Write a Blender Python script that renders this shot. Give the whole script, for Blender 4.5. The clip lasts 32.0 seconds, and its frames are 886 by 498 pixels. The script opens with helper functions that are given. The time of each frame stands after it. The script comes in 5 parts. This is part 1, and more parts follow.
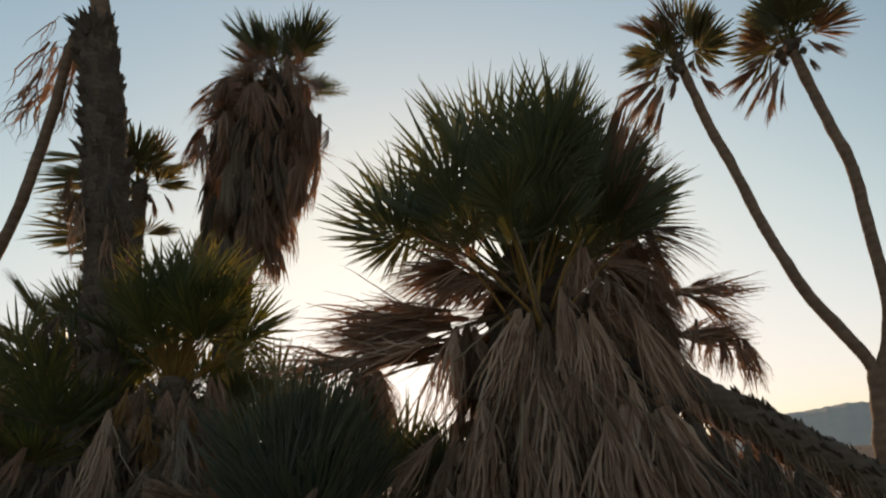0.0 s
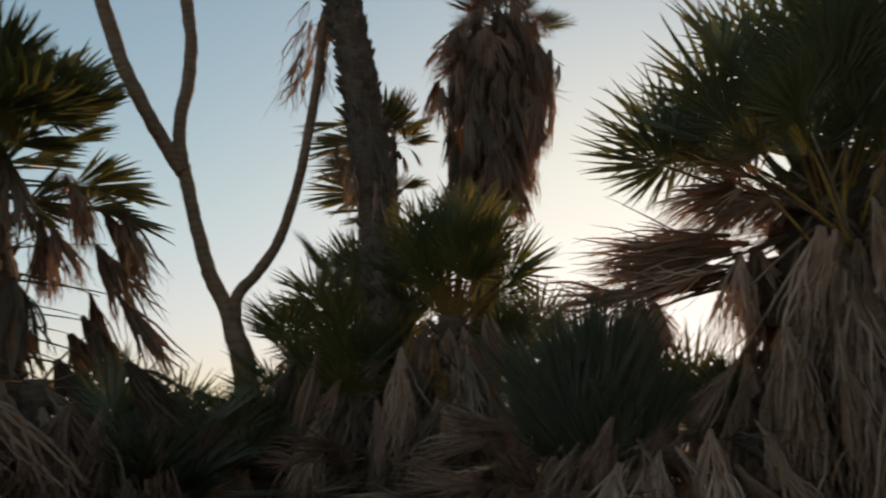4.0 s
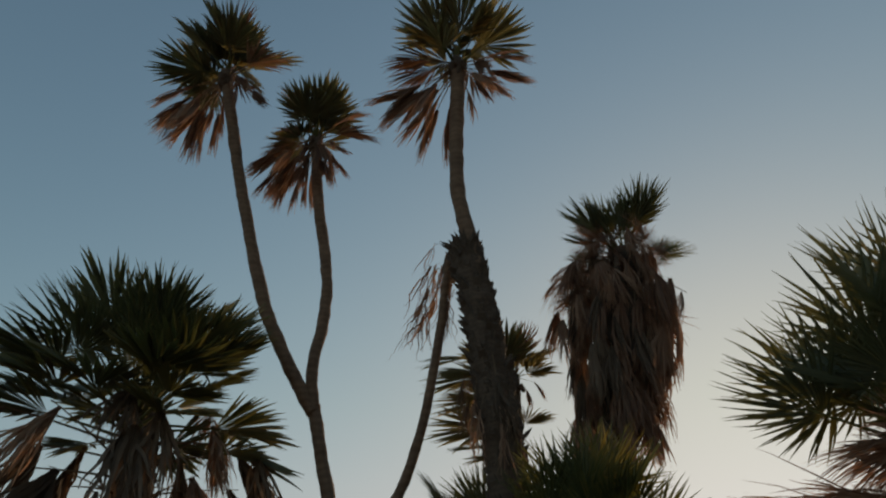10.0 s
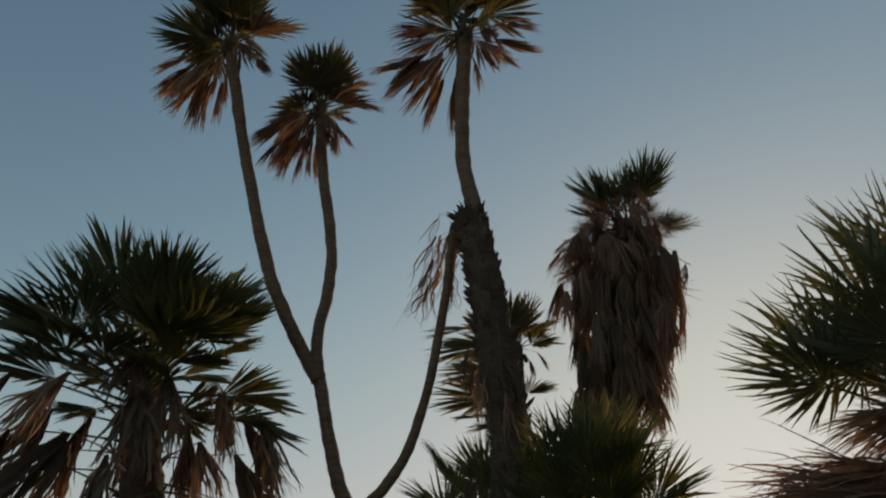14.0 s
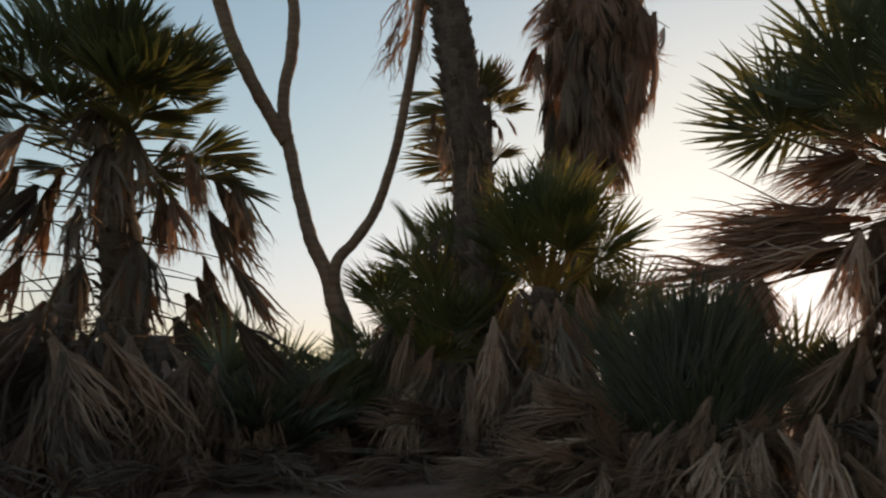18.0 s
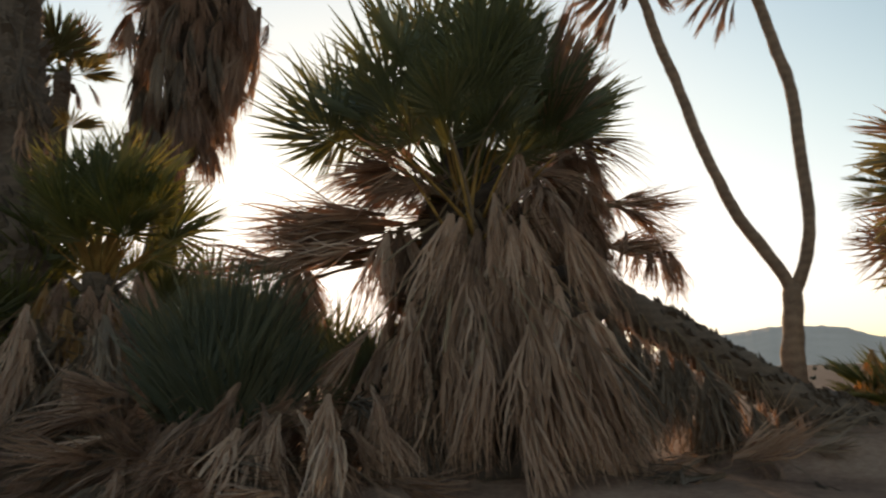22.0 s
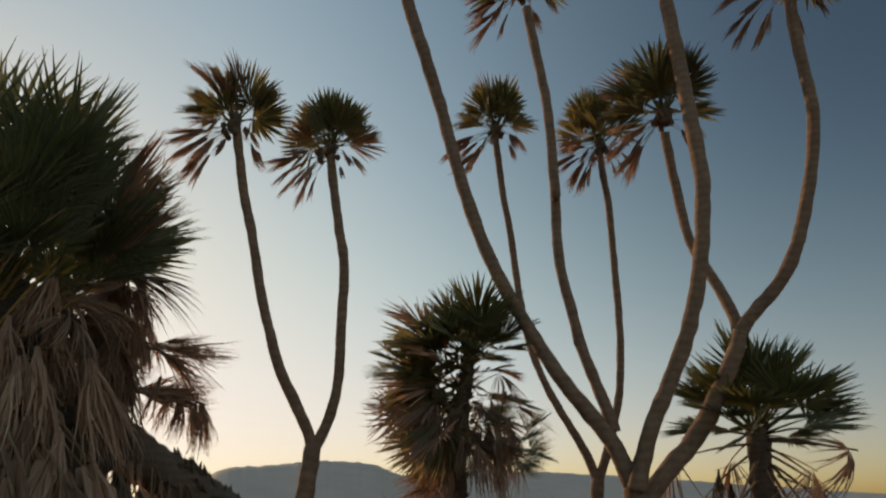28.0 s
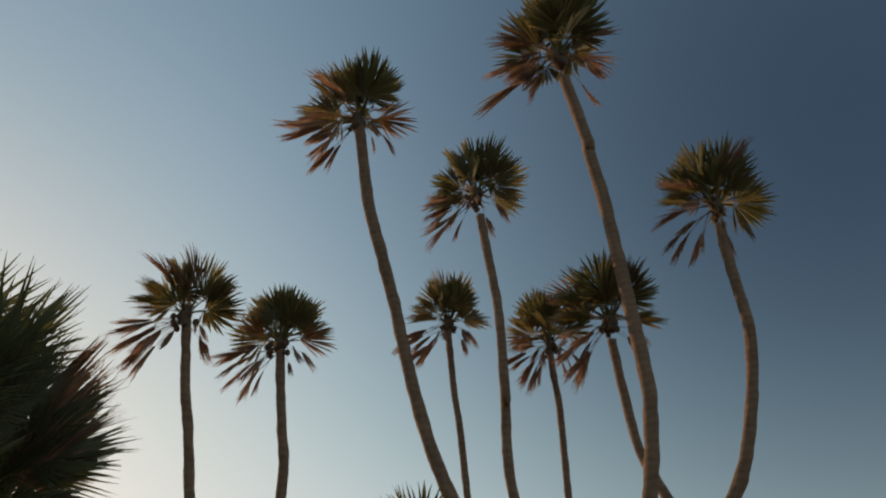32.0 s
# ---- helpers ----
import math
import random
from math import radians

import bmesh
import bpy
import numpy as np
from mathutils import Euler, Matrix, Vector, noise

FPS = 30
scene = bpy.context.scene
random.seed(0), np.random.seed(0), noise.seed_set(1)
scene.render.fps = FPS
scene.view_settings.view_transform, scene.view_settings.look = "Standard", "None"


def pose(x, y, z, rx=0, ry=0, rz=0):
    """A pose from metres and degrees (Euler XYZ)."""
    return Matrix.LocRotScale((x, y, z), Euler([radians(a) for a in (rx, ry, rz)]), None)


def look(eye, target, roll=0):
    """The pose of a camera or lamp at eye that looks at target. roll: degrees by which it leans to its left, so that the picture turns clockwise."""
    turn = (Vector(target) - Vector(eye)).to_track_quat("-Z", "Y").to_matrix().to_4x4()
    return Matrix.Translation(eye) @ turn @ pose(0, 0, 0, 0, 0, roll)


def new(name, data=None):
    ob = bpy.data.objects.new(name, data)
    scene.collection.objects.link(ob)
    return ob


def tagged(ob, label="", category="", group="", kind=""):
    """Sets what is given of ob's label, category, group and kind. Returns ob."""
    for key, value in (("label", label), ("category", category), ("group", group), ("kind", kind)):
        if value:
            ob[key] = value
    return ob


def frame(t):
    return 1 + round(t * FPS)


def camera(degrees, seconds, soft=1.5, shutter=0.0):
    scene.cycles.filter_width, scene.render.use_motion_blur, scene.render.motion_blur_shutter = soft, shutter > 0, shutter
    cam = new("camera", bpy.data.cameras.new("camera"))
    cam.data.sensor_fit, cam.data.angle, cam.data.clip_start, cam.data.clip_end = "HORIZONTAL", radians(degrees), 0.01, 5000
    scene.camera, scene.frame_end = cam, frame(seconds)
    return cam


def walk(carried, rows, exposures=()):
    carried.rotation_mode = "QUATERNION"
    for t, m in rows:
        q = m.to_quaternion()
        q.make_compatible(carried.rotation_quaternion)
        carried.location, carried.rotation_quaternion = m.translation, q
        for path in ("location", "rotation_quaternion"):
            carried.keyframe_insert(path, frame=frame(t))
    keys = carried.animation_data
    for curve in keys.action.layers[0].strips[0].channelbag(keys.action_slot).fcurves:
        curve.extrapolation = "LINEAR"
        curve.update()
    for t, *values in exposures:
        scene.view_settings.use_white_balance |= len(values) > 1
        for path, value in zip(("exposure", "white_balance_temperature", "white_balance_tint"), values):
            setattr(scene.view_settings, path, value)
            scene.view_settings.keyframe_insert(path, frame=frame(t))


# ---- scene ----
cam = camera(68.0, 32.0, soft=2.15, shutter=0.5)
# seconds, place in metres, turn in degrees
ROWS = [
    (0.0, -0.021, -0.005, 1.465, 108.15, 2.56, 0.04),
    (0.5, -0.033, 0.016, 1.438, 105.92, 2.28, 0.09),
    (1.0, -0.059, 0.033, 1.410, 104.08, 1.86, 0.89),
    (1.5, -0.079, 0.042, 1.383, 102.45, 2.09, 1.08),
    (2.0, -0.120, 0.027, 1.367, 101.55, 2.19, 1.62),
    (2.5, -0.193, 0.027, 1.367, 101.54, 2.48, 4.91),
    (3.0, -0.273, 0.030, 1.379, 102.03, 2.67, 9.93),
    (3.5, -0.346, 0.019, 1.391, 103.25, 2.28, 14.43),
    (4.0, -0.429, -0.016, 1.417, 104.02, 1.86, 19.15),
    (4.5, -0.485, -0.068, 1.464, 104.24, 1.50, 23.71),
    (6.5, -0.517, -0.141, 1.503, 106.44, 0.59, 32.20),
    (7.0, -0.515, -0.138, 1.517, 108.94, 0.34, 31.35),
    (7.5, -0.511, -0.151, 1.561, 111.45, -0.23, 30.95),
    (8.0, -0.494, -0.138, 1.596, 114.17, -0.47, 30.77),
    (8.5, -0.496, -0.140, 1.634, 116.19, 0.02, 30.14),
    (9.0, -0.478, -0.146, 1.665, 118.43, -0.40, 30.01),
    (9.5, -0.469, -0.171, 1.685, 120.65, -0.75, 29.72),
    (10.0, -0.459, -0.170, 1.708, 122.36, -0.41, 28.95),
    (10.5, -0.473, -0.201, 1.715, 124.00, -0.55, 29.11),
    (11.0, -0.484, -0.209, 1.724, 123.92, -1.01, 29.21),
    (11.5, -0.506, -0.231, 1.715, 124.25, -1.10, 29.31),
    (12.0, -0.503, -0.215, 1.714, 123.55, -0.76, 29.35),
    (12.5, -0.479, -0.207, 1.720, 123.28, -0.82, 28.90),
    (13.0, -0.487, -0.185, 1.707, 123.06, -0.64, 28.87),
    (13.5, -0.480, -0.189, 1.689, 121.85, -0.57, 28.54),
    (14.0, -0.501, -0.183, 1.678, 119.98, -0.87, 28.84),
    (14.5, -0.522, -0.172, 1.630, 117.47, -1.31, 28.72),
    (15.0, -0.528, -0.152, 1.585, 113.93, -0.79, 29.10),
    (15.5, -0.507, -0.126, 1.533, 110.81, -0.79, 29.19),
    (17.5, -0.475, -0.087, 1.466, 101.90, -0.76, 28.16),
    (18.0, -0.434, -0.062, 1.438, 101.23, -0.79, 26.75),
    (18.5, -0.383, -0.040, 1.422, 100.99, -0.46, 22.21),
    (19.0, -0.346, 0.008, 1.416, 100.32, -0.16, 18.29),
    (19.5, -0.291, 0.027, 1.407, 100.56, 0.12, 14.85),
    (20.0, -0.210, 0.043, 1.394, 100.66, 0.06, 10.96),
    (20.5, -0.143, 0.050, 1.387, 100.78, 0.32, 6.74),
    (21.0, -0.078, 0.056, 1.388, 101.08, 0.74, 2.67),
    (21.5, 0.011, 0.060, 1.373, 100.90, 1.02, -0.92),
    (22.0, 0.107, 0.078, 1.372, 100.83, 1.56, -4.64),
    (22.5, 0.160, 0.069, 1.398, 101.43, 1.62, -7.86),
    (23.0, 0.190, 0.036, 1.402, 102.05, 0.95, -10.96),
    (23.5, 0.238, -0.011, 1.430, 101.91, 0.61, -14.89),
    (24.0, 0.272, -0.049, 1.441, 102.19, 0.15, -19.72),
    (24.5, 0.287, -0.041, 1.453, 102.66, -0.36, -24.08),
    (25.0, 0.298, -0.087, 1.446, 103.13, -0.74, -28.73),
    (25.5, 0.298, -0.108, 1.459, 103.38, -1.11, -33.39),
    (27.5, 0.265, -0.154, 1.513, 108.40, -0.12, -41.74),
    (28.0, 0.264, -0.197, 1.579, 110.87, -0.22, -41.61),
    (28.5, 0.248, -0.237, 1.632, 113.88, -0.14, -42.07),
    (29.0, 0.248, -0.265, 1.686, 116.08, -0.63, -42.73),
    (29.5, 0.242, -0.288, 1.740, 117.26, -0.42, -43.14),
    (30.0, 0.209, -0.311, 1.783, 119.41, -0.46, -43.90),
    (30.5, 0.202, -0.328, 1.818, 120.38, -0.25, -44.44),
    (31.0, 0.177, -0.346, 1.846, 121.00, -0.27, -44.66),
    (31.5, 0.166, -0.358, 1.875, 123.70, -0.41, -45.38),
    (32.0, 0.160, -0.365, 1.889, 125.75, -0.39, -46.11),
]
# seconds, stops, kelvin, tint
EXPOSURES = [(0.0, 1.3, 6900, 7), (2.0, 1.58, 6950, 8), (3.0, 1.5, 6900, 8), (4.0, 1.18, 6800, 7), (7.0, 1.0, 6750, 6), (9.0, 0.56, 6650, 4), (13.0, 0.6, 6540, 3), (15.0, 0.44, 6650, 5), (18.0, 1.28, 6800, 8), (20.0, 1.54, 6900, 8), (21.0, 1.42, 6900, 8), (22.5, 1.92, 7300, 9), (24.0, 1.37, 7100, 8), (25.0, 1.08, 7200, 8), (28.0, 1.12, 7100, 7), (32.0, 1.06, 6900, 6)]
walk(cam, [(t, pose(x, y, z, rx, ry, rz)) for t, x, y, z, rx, ry, rz in ROWS], EXPOSURES)

# ---- sky and sun ----
SUN_AZIMUTH, SUN_ELEVATION = -1.5, 5.8   # degrees: to the right of +y, above the horizon
world = bpy.data.worlds.new("world")
scene.world = world
world.use_nodes = True
wn = world.node_tree.nodes
sky = wn.new("ShaderNodeTexSky")
sky.sky_type = "NISHITA"
sky.sun_disc = False
sky.sun_elevation = radians(SUN_ELEVATION)
sky.sun_rotation = radians(SUN_AZIMUTH)
sky.altitude, sky.air_density, sky.dust_density, sky.ozone_density = 0, 1.0, 1.0, 1.5
link = world.node_tree.links.new


def blend(mode, a, b):
    """One colour operation in the sky: a and b are sockets or numbers."""
    n = wn.new("ShaderNodeMix")
    n.data_type, n.blend_type = "RGBA", mode
    n.inputs[0].default_value = 1.0
    for socket, v in ((n.inputs[6], a), (n.inputs[7], b)):
        if isinstance(v, float):
            socket.default_value = (v, v, v, 1)
        else:
            link(v, socket)
    return n.outputs[2]


def power(a, exponent):
    n = wn.new("ShaderNodeGamma")
    n.inputs[1].default_value = exponent
    link(a, n.inputs[0])
    return n.outputs[0]


# the glow round the sun levels off softly: c / (1 + (c / 2.55)^2)^0.44
shoulder = power(blend("ADD", power(blend("DIVIDE", sky.outputs[0], 2.55), 2.0), 1.0), 0.44)
soft_sky = blend("DIVIDE", sky.outputs[0], shoulder)
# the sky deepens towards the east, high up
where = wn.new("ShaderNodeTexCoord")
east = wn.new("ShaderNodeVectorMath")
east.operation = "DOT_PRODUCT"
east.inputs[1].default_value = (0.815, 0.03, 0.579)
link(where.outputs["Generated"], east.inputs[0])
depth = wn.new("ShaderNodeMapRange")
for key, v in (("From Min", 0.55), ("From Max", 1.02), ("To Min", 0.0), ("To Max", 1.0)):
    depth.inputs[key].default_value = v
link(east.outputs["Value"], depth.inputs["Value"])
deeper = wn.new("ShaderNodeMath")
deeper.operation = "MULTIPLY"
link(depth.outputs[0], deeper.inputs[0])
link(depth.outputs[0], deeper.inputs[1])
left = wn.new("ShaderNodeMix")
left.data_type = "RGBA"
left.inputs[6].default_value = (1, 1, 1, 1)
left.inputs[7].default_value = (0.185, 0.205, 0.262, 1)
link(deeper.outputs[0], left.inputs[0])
split = wn.new("ShaderNodeSeparateXYZ")
link(where.outputs["Generated"], split.inputs[0])
low = wn.new("ShaderNodeMapRange")
for key, v in (("From Min", 0.0), ("From Max", 0.32), ("To Min", 1.0), ("To Max", 0.0)):
    low.inputs[key].default_value = v
link(split.outputs["Z"], low.inputs["Value"])
haze = wn.new("ShaderNodeMix")
haze.data_type, haze.blend_type = "RGBA", "MULTIPLY"
haze.inputs[7].default_value = (1.02, 0.945, 1.06, 1)
link(low.outputs[0], haze.inputs[0])
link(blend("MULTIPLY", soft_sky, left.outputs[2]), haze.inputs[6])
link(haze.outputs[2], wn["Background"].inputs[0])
wn["Background"].inputs[1].default_value = 0.147
sun = new("sun", bpy.data.lights.new("sun", "SUN"))
sun.data.energy, sun.data.angle, sun.data.color = 1.2, radians(0.6), (1.0, 0.68, 0.42)
sun_dir = Vector((math.sin(radians(SUN_AZIMUTH)) * math.cos(radians(SUN_ELEVATION)),
                  math.cos(radians(SUN_AZIMUTH)) * math.cos(radians(SUN_ELEVATION)), math.sin(radians(SUN_ELEVATION))))
sun.matrix_world = look(sun_dir * 60, (0, 0, 0))


# ---- materials ----
def material(name):
    m = bpy.data.materials.new(name)
    m.use_nodes = True
    nt = m.node_tree
    return m, nt, nt.nodes["Principled BSDF"], nt.nodes["Material Output"]


def node(nt, kind, **values):
    n = nt.nodes.new(kind)
    for key, v in values.items():
        n.inputs[key].default_value = v
    return n


def ramp(nt, fac, stops):
    r = nt.nodes.new("ShaderNodeValToRGB")
    while len(r.color_ramp.elements) < len(stops):
        r.color_ramp.elements.new(0.5)
    for e, (p, c) in zip(r.color_ramp.elements, stops):
        e.position, e.color = p, (*c, 1)
    nt.links.new(fac, r.inputs[0])
    return r.outputs[0]


def mixed(nt, fac, a, b, mode="MIX"):
    m = nt.nodes.new("ShaderNodeMix")
    m.data_type, m.blend_type = "RGBA", mode
    for socket, v in ((m.inputs[0], fac), (m.inputs[6], a), (m.inputs[7], b)):
        if isinstance(v, (float, int)):
            socket.default_value = v
        elif isinstance(v, tuple):
            socket.default_value = (*v, 1)
        else:
            nt.links.new(v, socket)
    return m.outputs[2]


def bumped(nt, bsdf, height, strength, distance):
    b = node(nt, "ShaderNodeBump", Strength=strength, Distance=distance)
    nt.links.new(height, b.inputs["Height"])
    nt.links.new(b.outputs[0], bsdf.inputs["Normal"])


def leaf_material(name, stops, see_through, glow, rough):
    """A leaf: colour varies leaf by leaf and strip by strip, light comes through it."""
    m, nt, bsdf, out = material(name)
    info = nt.nodes.new("ShaderNodeObjectInfo")
    geo = nt.nodes.new("ShaderNodeNewGeometry")
    tex = nt.nodes.new("ShaderNodeTexCoord")
    fine = node(nt, "ShaderNodeTexNoise", Scale=9.0, Detail=4.0, Roughness=0.65)
    nt.links.new(tex.outputs["Object"], fine.inputs["Vector"])
    s = nt.nodes.new("ShaderNodeMath")
    s.operation = "MULTIPLY_ADD"
    s.inputs[1].default_value = 0.5
    nt.links.new(info.outputs["Random"], s.inputs[0])
    s2 = nt.nodes.new("ShaderNodeMath")
    s2.operation = "MULTIPLY_ADD"
    s2.inputs[1].default_value = 0.28
    nt.links.new(geo.outputs["Random Per Island"], s2.inputs[0])
    s3 = nt.nodes.new("ShaderNodeMath")
    s3.operation = "MULTIPLY"
    s3.inputs[1].default_value = 0.32
    nt.links.new(fine.outputs[0], s3.inputs[0])
    nt.links.new(s3.outputs[0], s2.inputs[2])
    nt.links.new(s2.outputs[0], s.inputs[2])
    colour = ramp(nt, s.outputs[0], stops)
    nt.links.new(colour, bsdf.inputs["Base Color"])
    bsdf.inputs["Roughness"].default_value = rough
    bsdf.inputs["Specular IOR Level"].default_value = 0.35
    through_leaf = nt.nodes.new("ShaderNodeBsdfTranslucent")
    nt.links.new(mixed(nt, 1.0, colour, glow, "MULTIPLY"), through_leaf.inputs["Color"])
    mix = nt.nodes.new("ShaderNodeMixShader")
    mix.inputs[0].default_value = see_through
    nt.links.new(bsdf.outputs[0], mix.inputs[1])
    nt.links.new(through_leaf.outputs[0], mix.inputs[2])
    nt.links.new(mix.outputs[0], out.inputs["Surface"])
    bumped(nt, bsdf, fine.outputs[0], 0.3, 0.004)
    return m


GREEN = leaf_material("green_frond", [(0.1, (0.082, 0.092, 0.056)), (0.5, (0.132, 0.136, 0.074)), (0.8, (0.195, 0.180, 0.090)), (1.0, (0.27, 0.21, 0.11))], 0.28, (1.35, 1.25, 0.6), 0.5)
FRESH = leaf_material("yellow_green_frond", [(0.1, (0.072, 0.080, 0.038)), (0.5, (0.118, 0.120, 0.054)), (0.8, (0.190, 0.168, 0.070)), (1.0, (0.29, 0.22, 0.09))], 0.42, (1.5, 1.35, 0.6), 0.5)
OLIVE = leaf_material("olive_frond", [(0.1, (0.125, 0.125, 0.074)), (0.5, (0.190, 0.172, 0.098)), (0.8, (0.265, 0.218, 0.125)), (1.0, (0.34, 0.25, 0.155))], 0.5, (1.3, 1.15, 0.7), 0.55)
BLUEGREEN = leaf_material("grey_green_frond", [(0.1, (0.062, 0.065, 0.042)), (0.6, (0.108, 0.108, 0.066)), (1.0, (0.17, 0.152, 0.090))], 0.26, (1.1, 1.15, 0.8), 0.6)
DRY = leaf_material("dry_frond", [(0.15, (0.105, 0.061, 0.039)), (0.42, (0.275, 0.166, 0.110)), (0.68, (0.455, 0.295, 0.202)), (0.92, (0.60, 0.426, 0.31))], 0.25, (1.2, 0.9, 0.7), 0.75)
RUST = leaf_material("rust_brown_frond", [(0.1, (0.140, 0.085, 0.062)), (0.5, (0.310, 0.190, 0.132)), (0.8, (0.445, 0.292, 0.205)), (1.0, (0.55, 0.385, 0.28))], 0.36, (1.2, 1.0, 0.75), 0.75)
# a darker, less translucent brown than RUST, mixed in among the dead leaves
DARKBROWN = leaf_material("dark_brown_frond", [(0.1, (0.068, 0.047, 0.033)), (0.5, (0.142, 0.100, 0.070)), (0.8, (0.225, 0.160, 0.112)), (1.0, (0.32, 0.230, 0.162))], 0.2, (1.15, 0.95, 0.7), 0.75)
AMBER = leaf_material("amber_dead_frond", [(0.1, (0.16, 0.085, 0.035)), (0.5, (0.28, 0.16, 0.065)), (1.0, (0.42, 0.27, 0.12))], 0.45, (1.5, 1.0, 0.5), 0.7)


def bark_material(name, dark, light, ring, scale):
    m, nt, bsdf, _ = material(name)
    tex = nt.nodes.new("ShaderNodeTexCoord")
    big = node(nt, "ShaderNodeTexNoise", Scale=scale, Detail=5.0, Roughness=0.7)
    nt.links.new(tex.outputs["Object"], big.inputs["Vector"])
    wave = node(nt, "ShaderNodeTexWave", Scale=ring, Distortion=5.0, Detail=3.0)
    wave.bands_direction = "Z"
    nt.links.new(tex.outputs["Object"], wave.inputs["Vector"])
    fine = node(nt, "ShaderNodeTexNoise", Scale=scale * 11, Detail=4.0)
    nt.links.new(tex.outputs["Object"], fine.inputs["Vector"])
    f = mixed(nt, 0.12, big.outputs[0], wave.outputs[0])
    f = mixed(nt, 0.3, f, fine.outputs[0])
    nt.links.new(ramp(nt, f, [(0.25, dark), (0.75, light)]), bsdf.inputs["Base Color"])
    bsdf.inputs["Roughness"].default_value = 0.9
    bsdf.inputs["Specular IOR Level"].default_value = 0.2
    bumped(nt, bsdf, f, 0.8, 0.02)
    return m


BARK = bark_material("smooth_ringed_bark", (0.096, 0.061, 0.043), (0.315, 0.200, 0.130), 3.2, 6.5)
SHAGGY = bark_material("shaggy_bark", (0.055, 0.038, 0.028), (0.185, 0.130, 0.094), 5.0, 8.0)
# dead-leaf cores of the skirts: shade between the leaves is put into this colour
SHADEMAT = bark_material("shade_dark_dead_leaves", (0.030, 0.021, 0.016), (0.105, 0.073, 0.053), 5.0, 12.0)
BOOT = bark_material("leaf_base_stub", (0.055, 0.040, 0.030), (0.17, 0.125, 0.094), 6.0, 14.0)
STALK_GREEN = bark_material("green_leaf_stalk", (0.07, 0.07, 0.025), (0.17, 0.15, 0.05), 2.0, 12.0)
STALK_ORANGE = bark_material("orange_leaf_stalk", (0.20, 0.11, 0.03), (0.42, 0.24, 0.07), 2.0, 12.0)
STALK_DRY = bark_material("dry_leaf_stalk", (0.13, 0.085, 0.05), (0.29, 0.20, 0.125), 2.0, 12.0)


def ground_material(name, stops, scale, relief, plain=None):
    """Sand or rock; plain is a darker colour mixed in further out, from 9 m to 24 m."""
    m, nt, bsdf, _ = material(name)
    tex = nt.nodes.new("ShaderNodeTexCoord")
    a = node(nt, "ShaderNodeTexNoise", Scale=scale, Detail=8.0, Roughness=0.65)
    b = node(nt, "ShaderNodeTexNoise", Scale=scale * 14, Detail=5.0, Roughness=0.7)
    for n in (a, b):
        nt.links.new(tex.outputs["Object"], n.inputs["Vector"])
    f = mixed(nt, 0.4, a.outputs[0], b.outputs[0])
    colour = ramp(nt, f, stops)
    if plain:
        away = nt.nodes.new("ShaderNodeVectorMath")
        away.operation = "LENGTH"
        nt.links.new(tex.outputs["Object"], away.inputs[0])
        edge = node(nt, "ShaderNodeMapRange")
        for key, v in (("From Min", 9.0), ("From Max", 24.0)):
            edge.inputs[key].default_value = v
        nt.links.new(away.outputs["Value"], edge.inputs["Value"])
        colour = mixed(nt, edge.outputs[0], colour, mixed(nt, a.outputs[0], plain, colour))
    nt.links.new(colour, bsdf.inputs["Base Color"])
    bsdf.inputs["Roughness"].default_value = 0.95
    bsdf.inputs["Specular IOR Level"].default_value = 0.15
    bumped(nt, bsdf, f, 0.7, relief)
    return m


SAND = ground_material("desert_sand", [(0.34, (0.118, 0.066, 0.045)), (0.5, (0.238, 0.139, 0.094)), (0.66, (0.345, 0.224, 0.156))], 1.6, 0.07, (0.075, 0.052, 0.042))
ROCK = ground_material("far_hill_rock", [(0.3, (0.46, 0.365, 0.30)), (0.7, (0.57, 0.46, 0.385))], 0.01, 2.0)
SCRUB = ground_material("grey_scrub", [(0.3, (0.05, 0.05, 0.035)), (0.7, (0.13, 0.115, 0.08))], 2.0, 0.05)


# ---- mesh helpers ----
def mesh_of(name, verts, faces, *mats, smooth=False):
    me = bpy.data.meshes.new(name)
    me.from_pydata([tuple(v) for v in verts], [], faces)
    for m in mats:
        me.materials.append(m)
    if smooth:
        me.polygons.foreach_set("use_smooth", [True] * len(me.polygons))
    me.update()
    return me


def thing(name, base, label, category, group=""):
    e = new(name)
    e.empty_display_size = 0.2
    e.location = base
    return tagged(e, label, category, group)


def child(name, me, parent, m=None, label=""):
    """One part under a thing that stands at parent.location; m is the part's pose in the world."""
    ob = new(name, me)
    ob.parent = parent
    ob.matrix_basis = Matrix.Translation(-Vector(parent.location)) @ (m if m is not None else Matrix())
    if label:
        tagged(ob, label)
    return ob


def ground_z(x, y):
    """Sand: low round the camera, a bank under the palms, long low swells further out."""
    r = math.hypot(x, y)
    s = min(max((r - 2.2) / 2.4, 0), 1)
    s = s * s * (3 - 2 * s)
    far = min(max((r - 14) / 40, 0), 1)
    near = 0.66 * s * (1 - 0.7 * far)
    swell = 0.10 * noise.noise(Vector((x * 0.35, y * 0.35, 0))) + 0.035 * noise.noise(Vector((x * 1.3, y * 1.3, 3)))
    wide = 0.5 * far * noise.noise(Vector((x * 0.02, y * 0.02, 7)))
    bx, by = x - 3.66, y - 5.43
    b = max(0.0, 1.25 - math.hypot(bx, by * 1.25) + 0.25 * noise.noise(Vector((x * 2, y * 2, 5))))
    bank = 0.2 * min(1, b * 2.6)                     # the low bank under the lying trunk
    return near + bank + swell * min(r / 3, 1) + wide * max(0.0, 1 - r / 600)


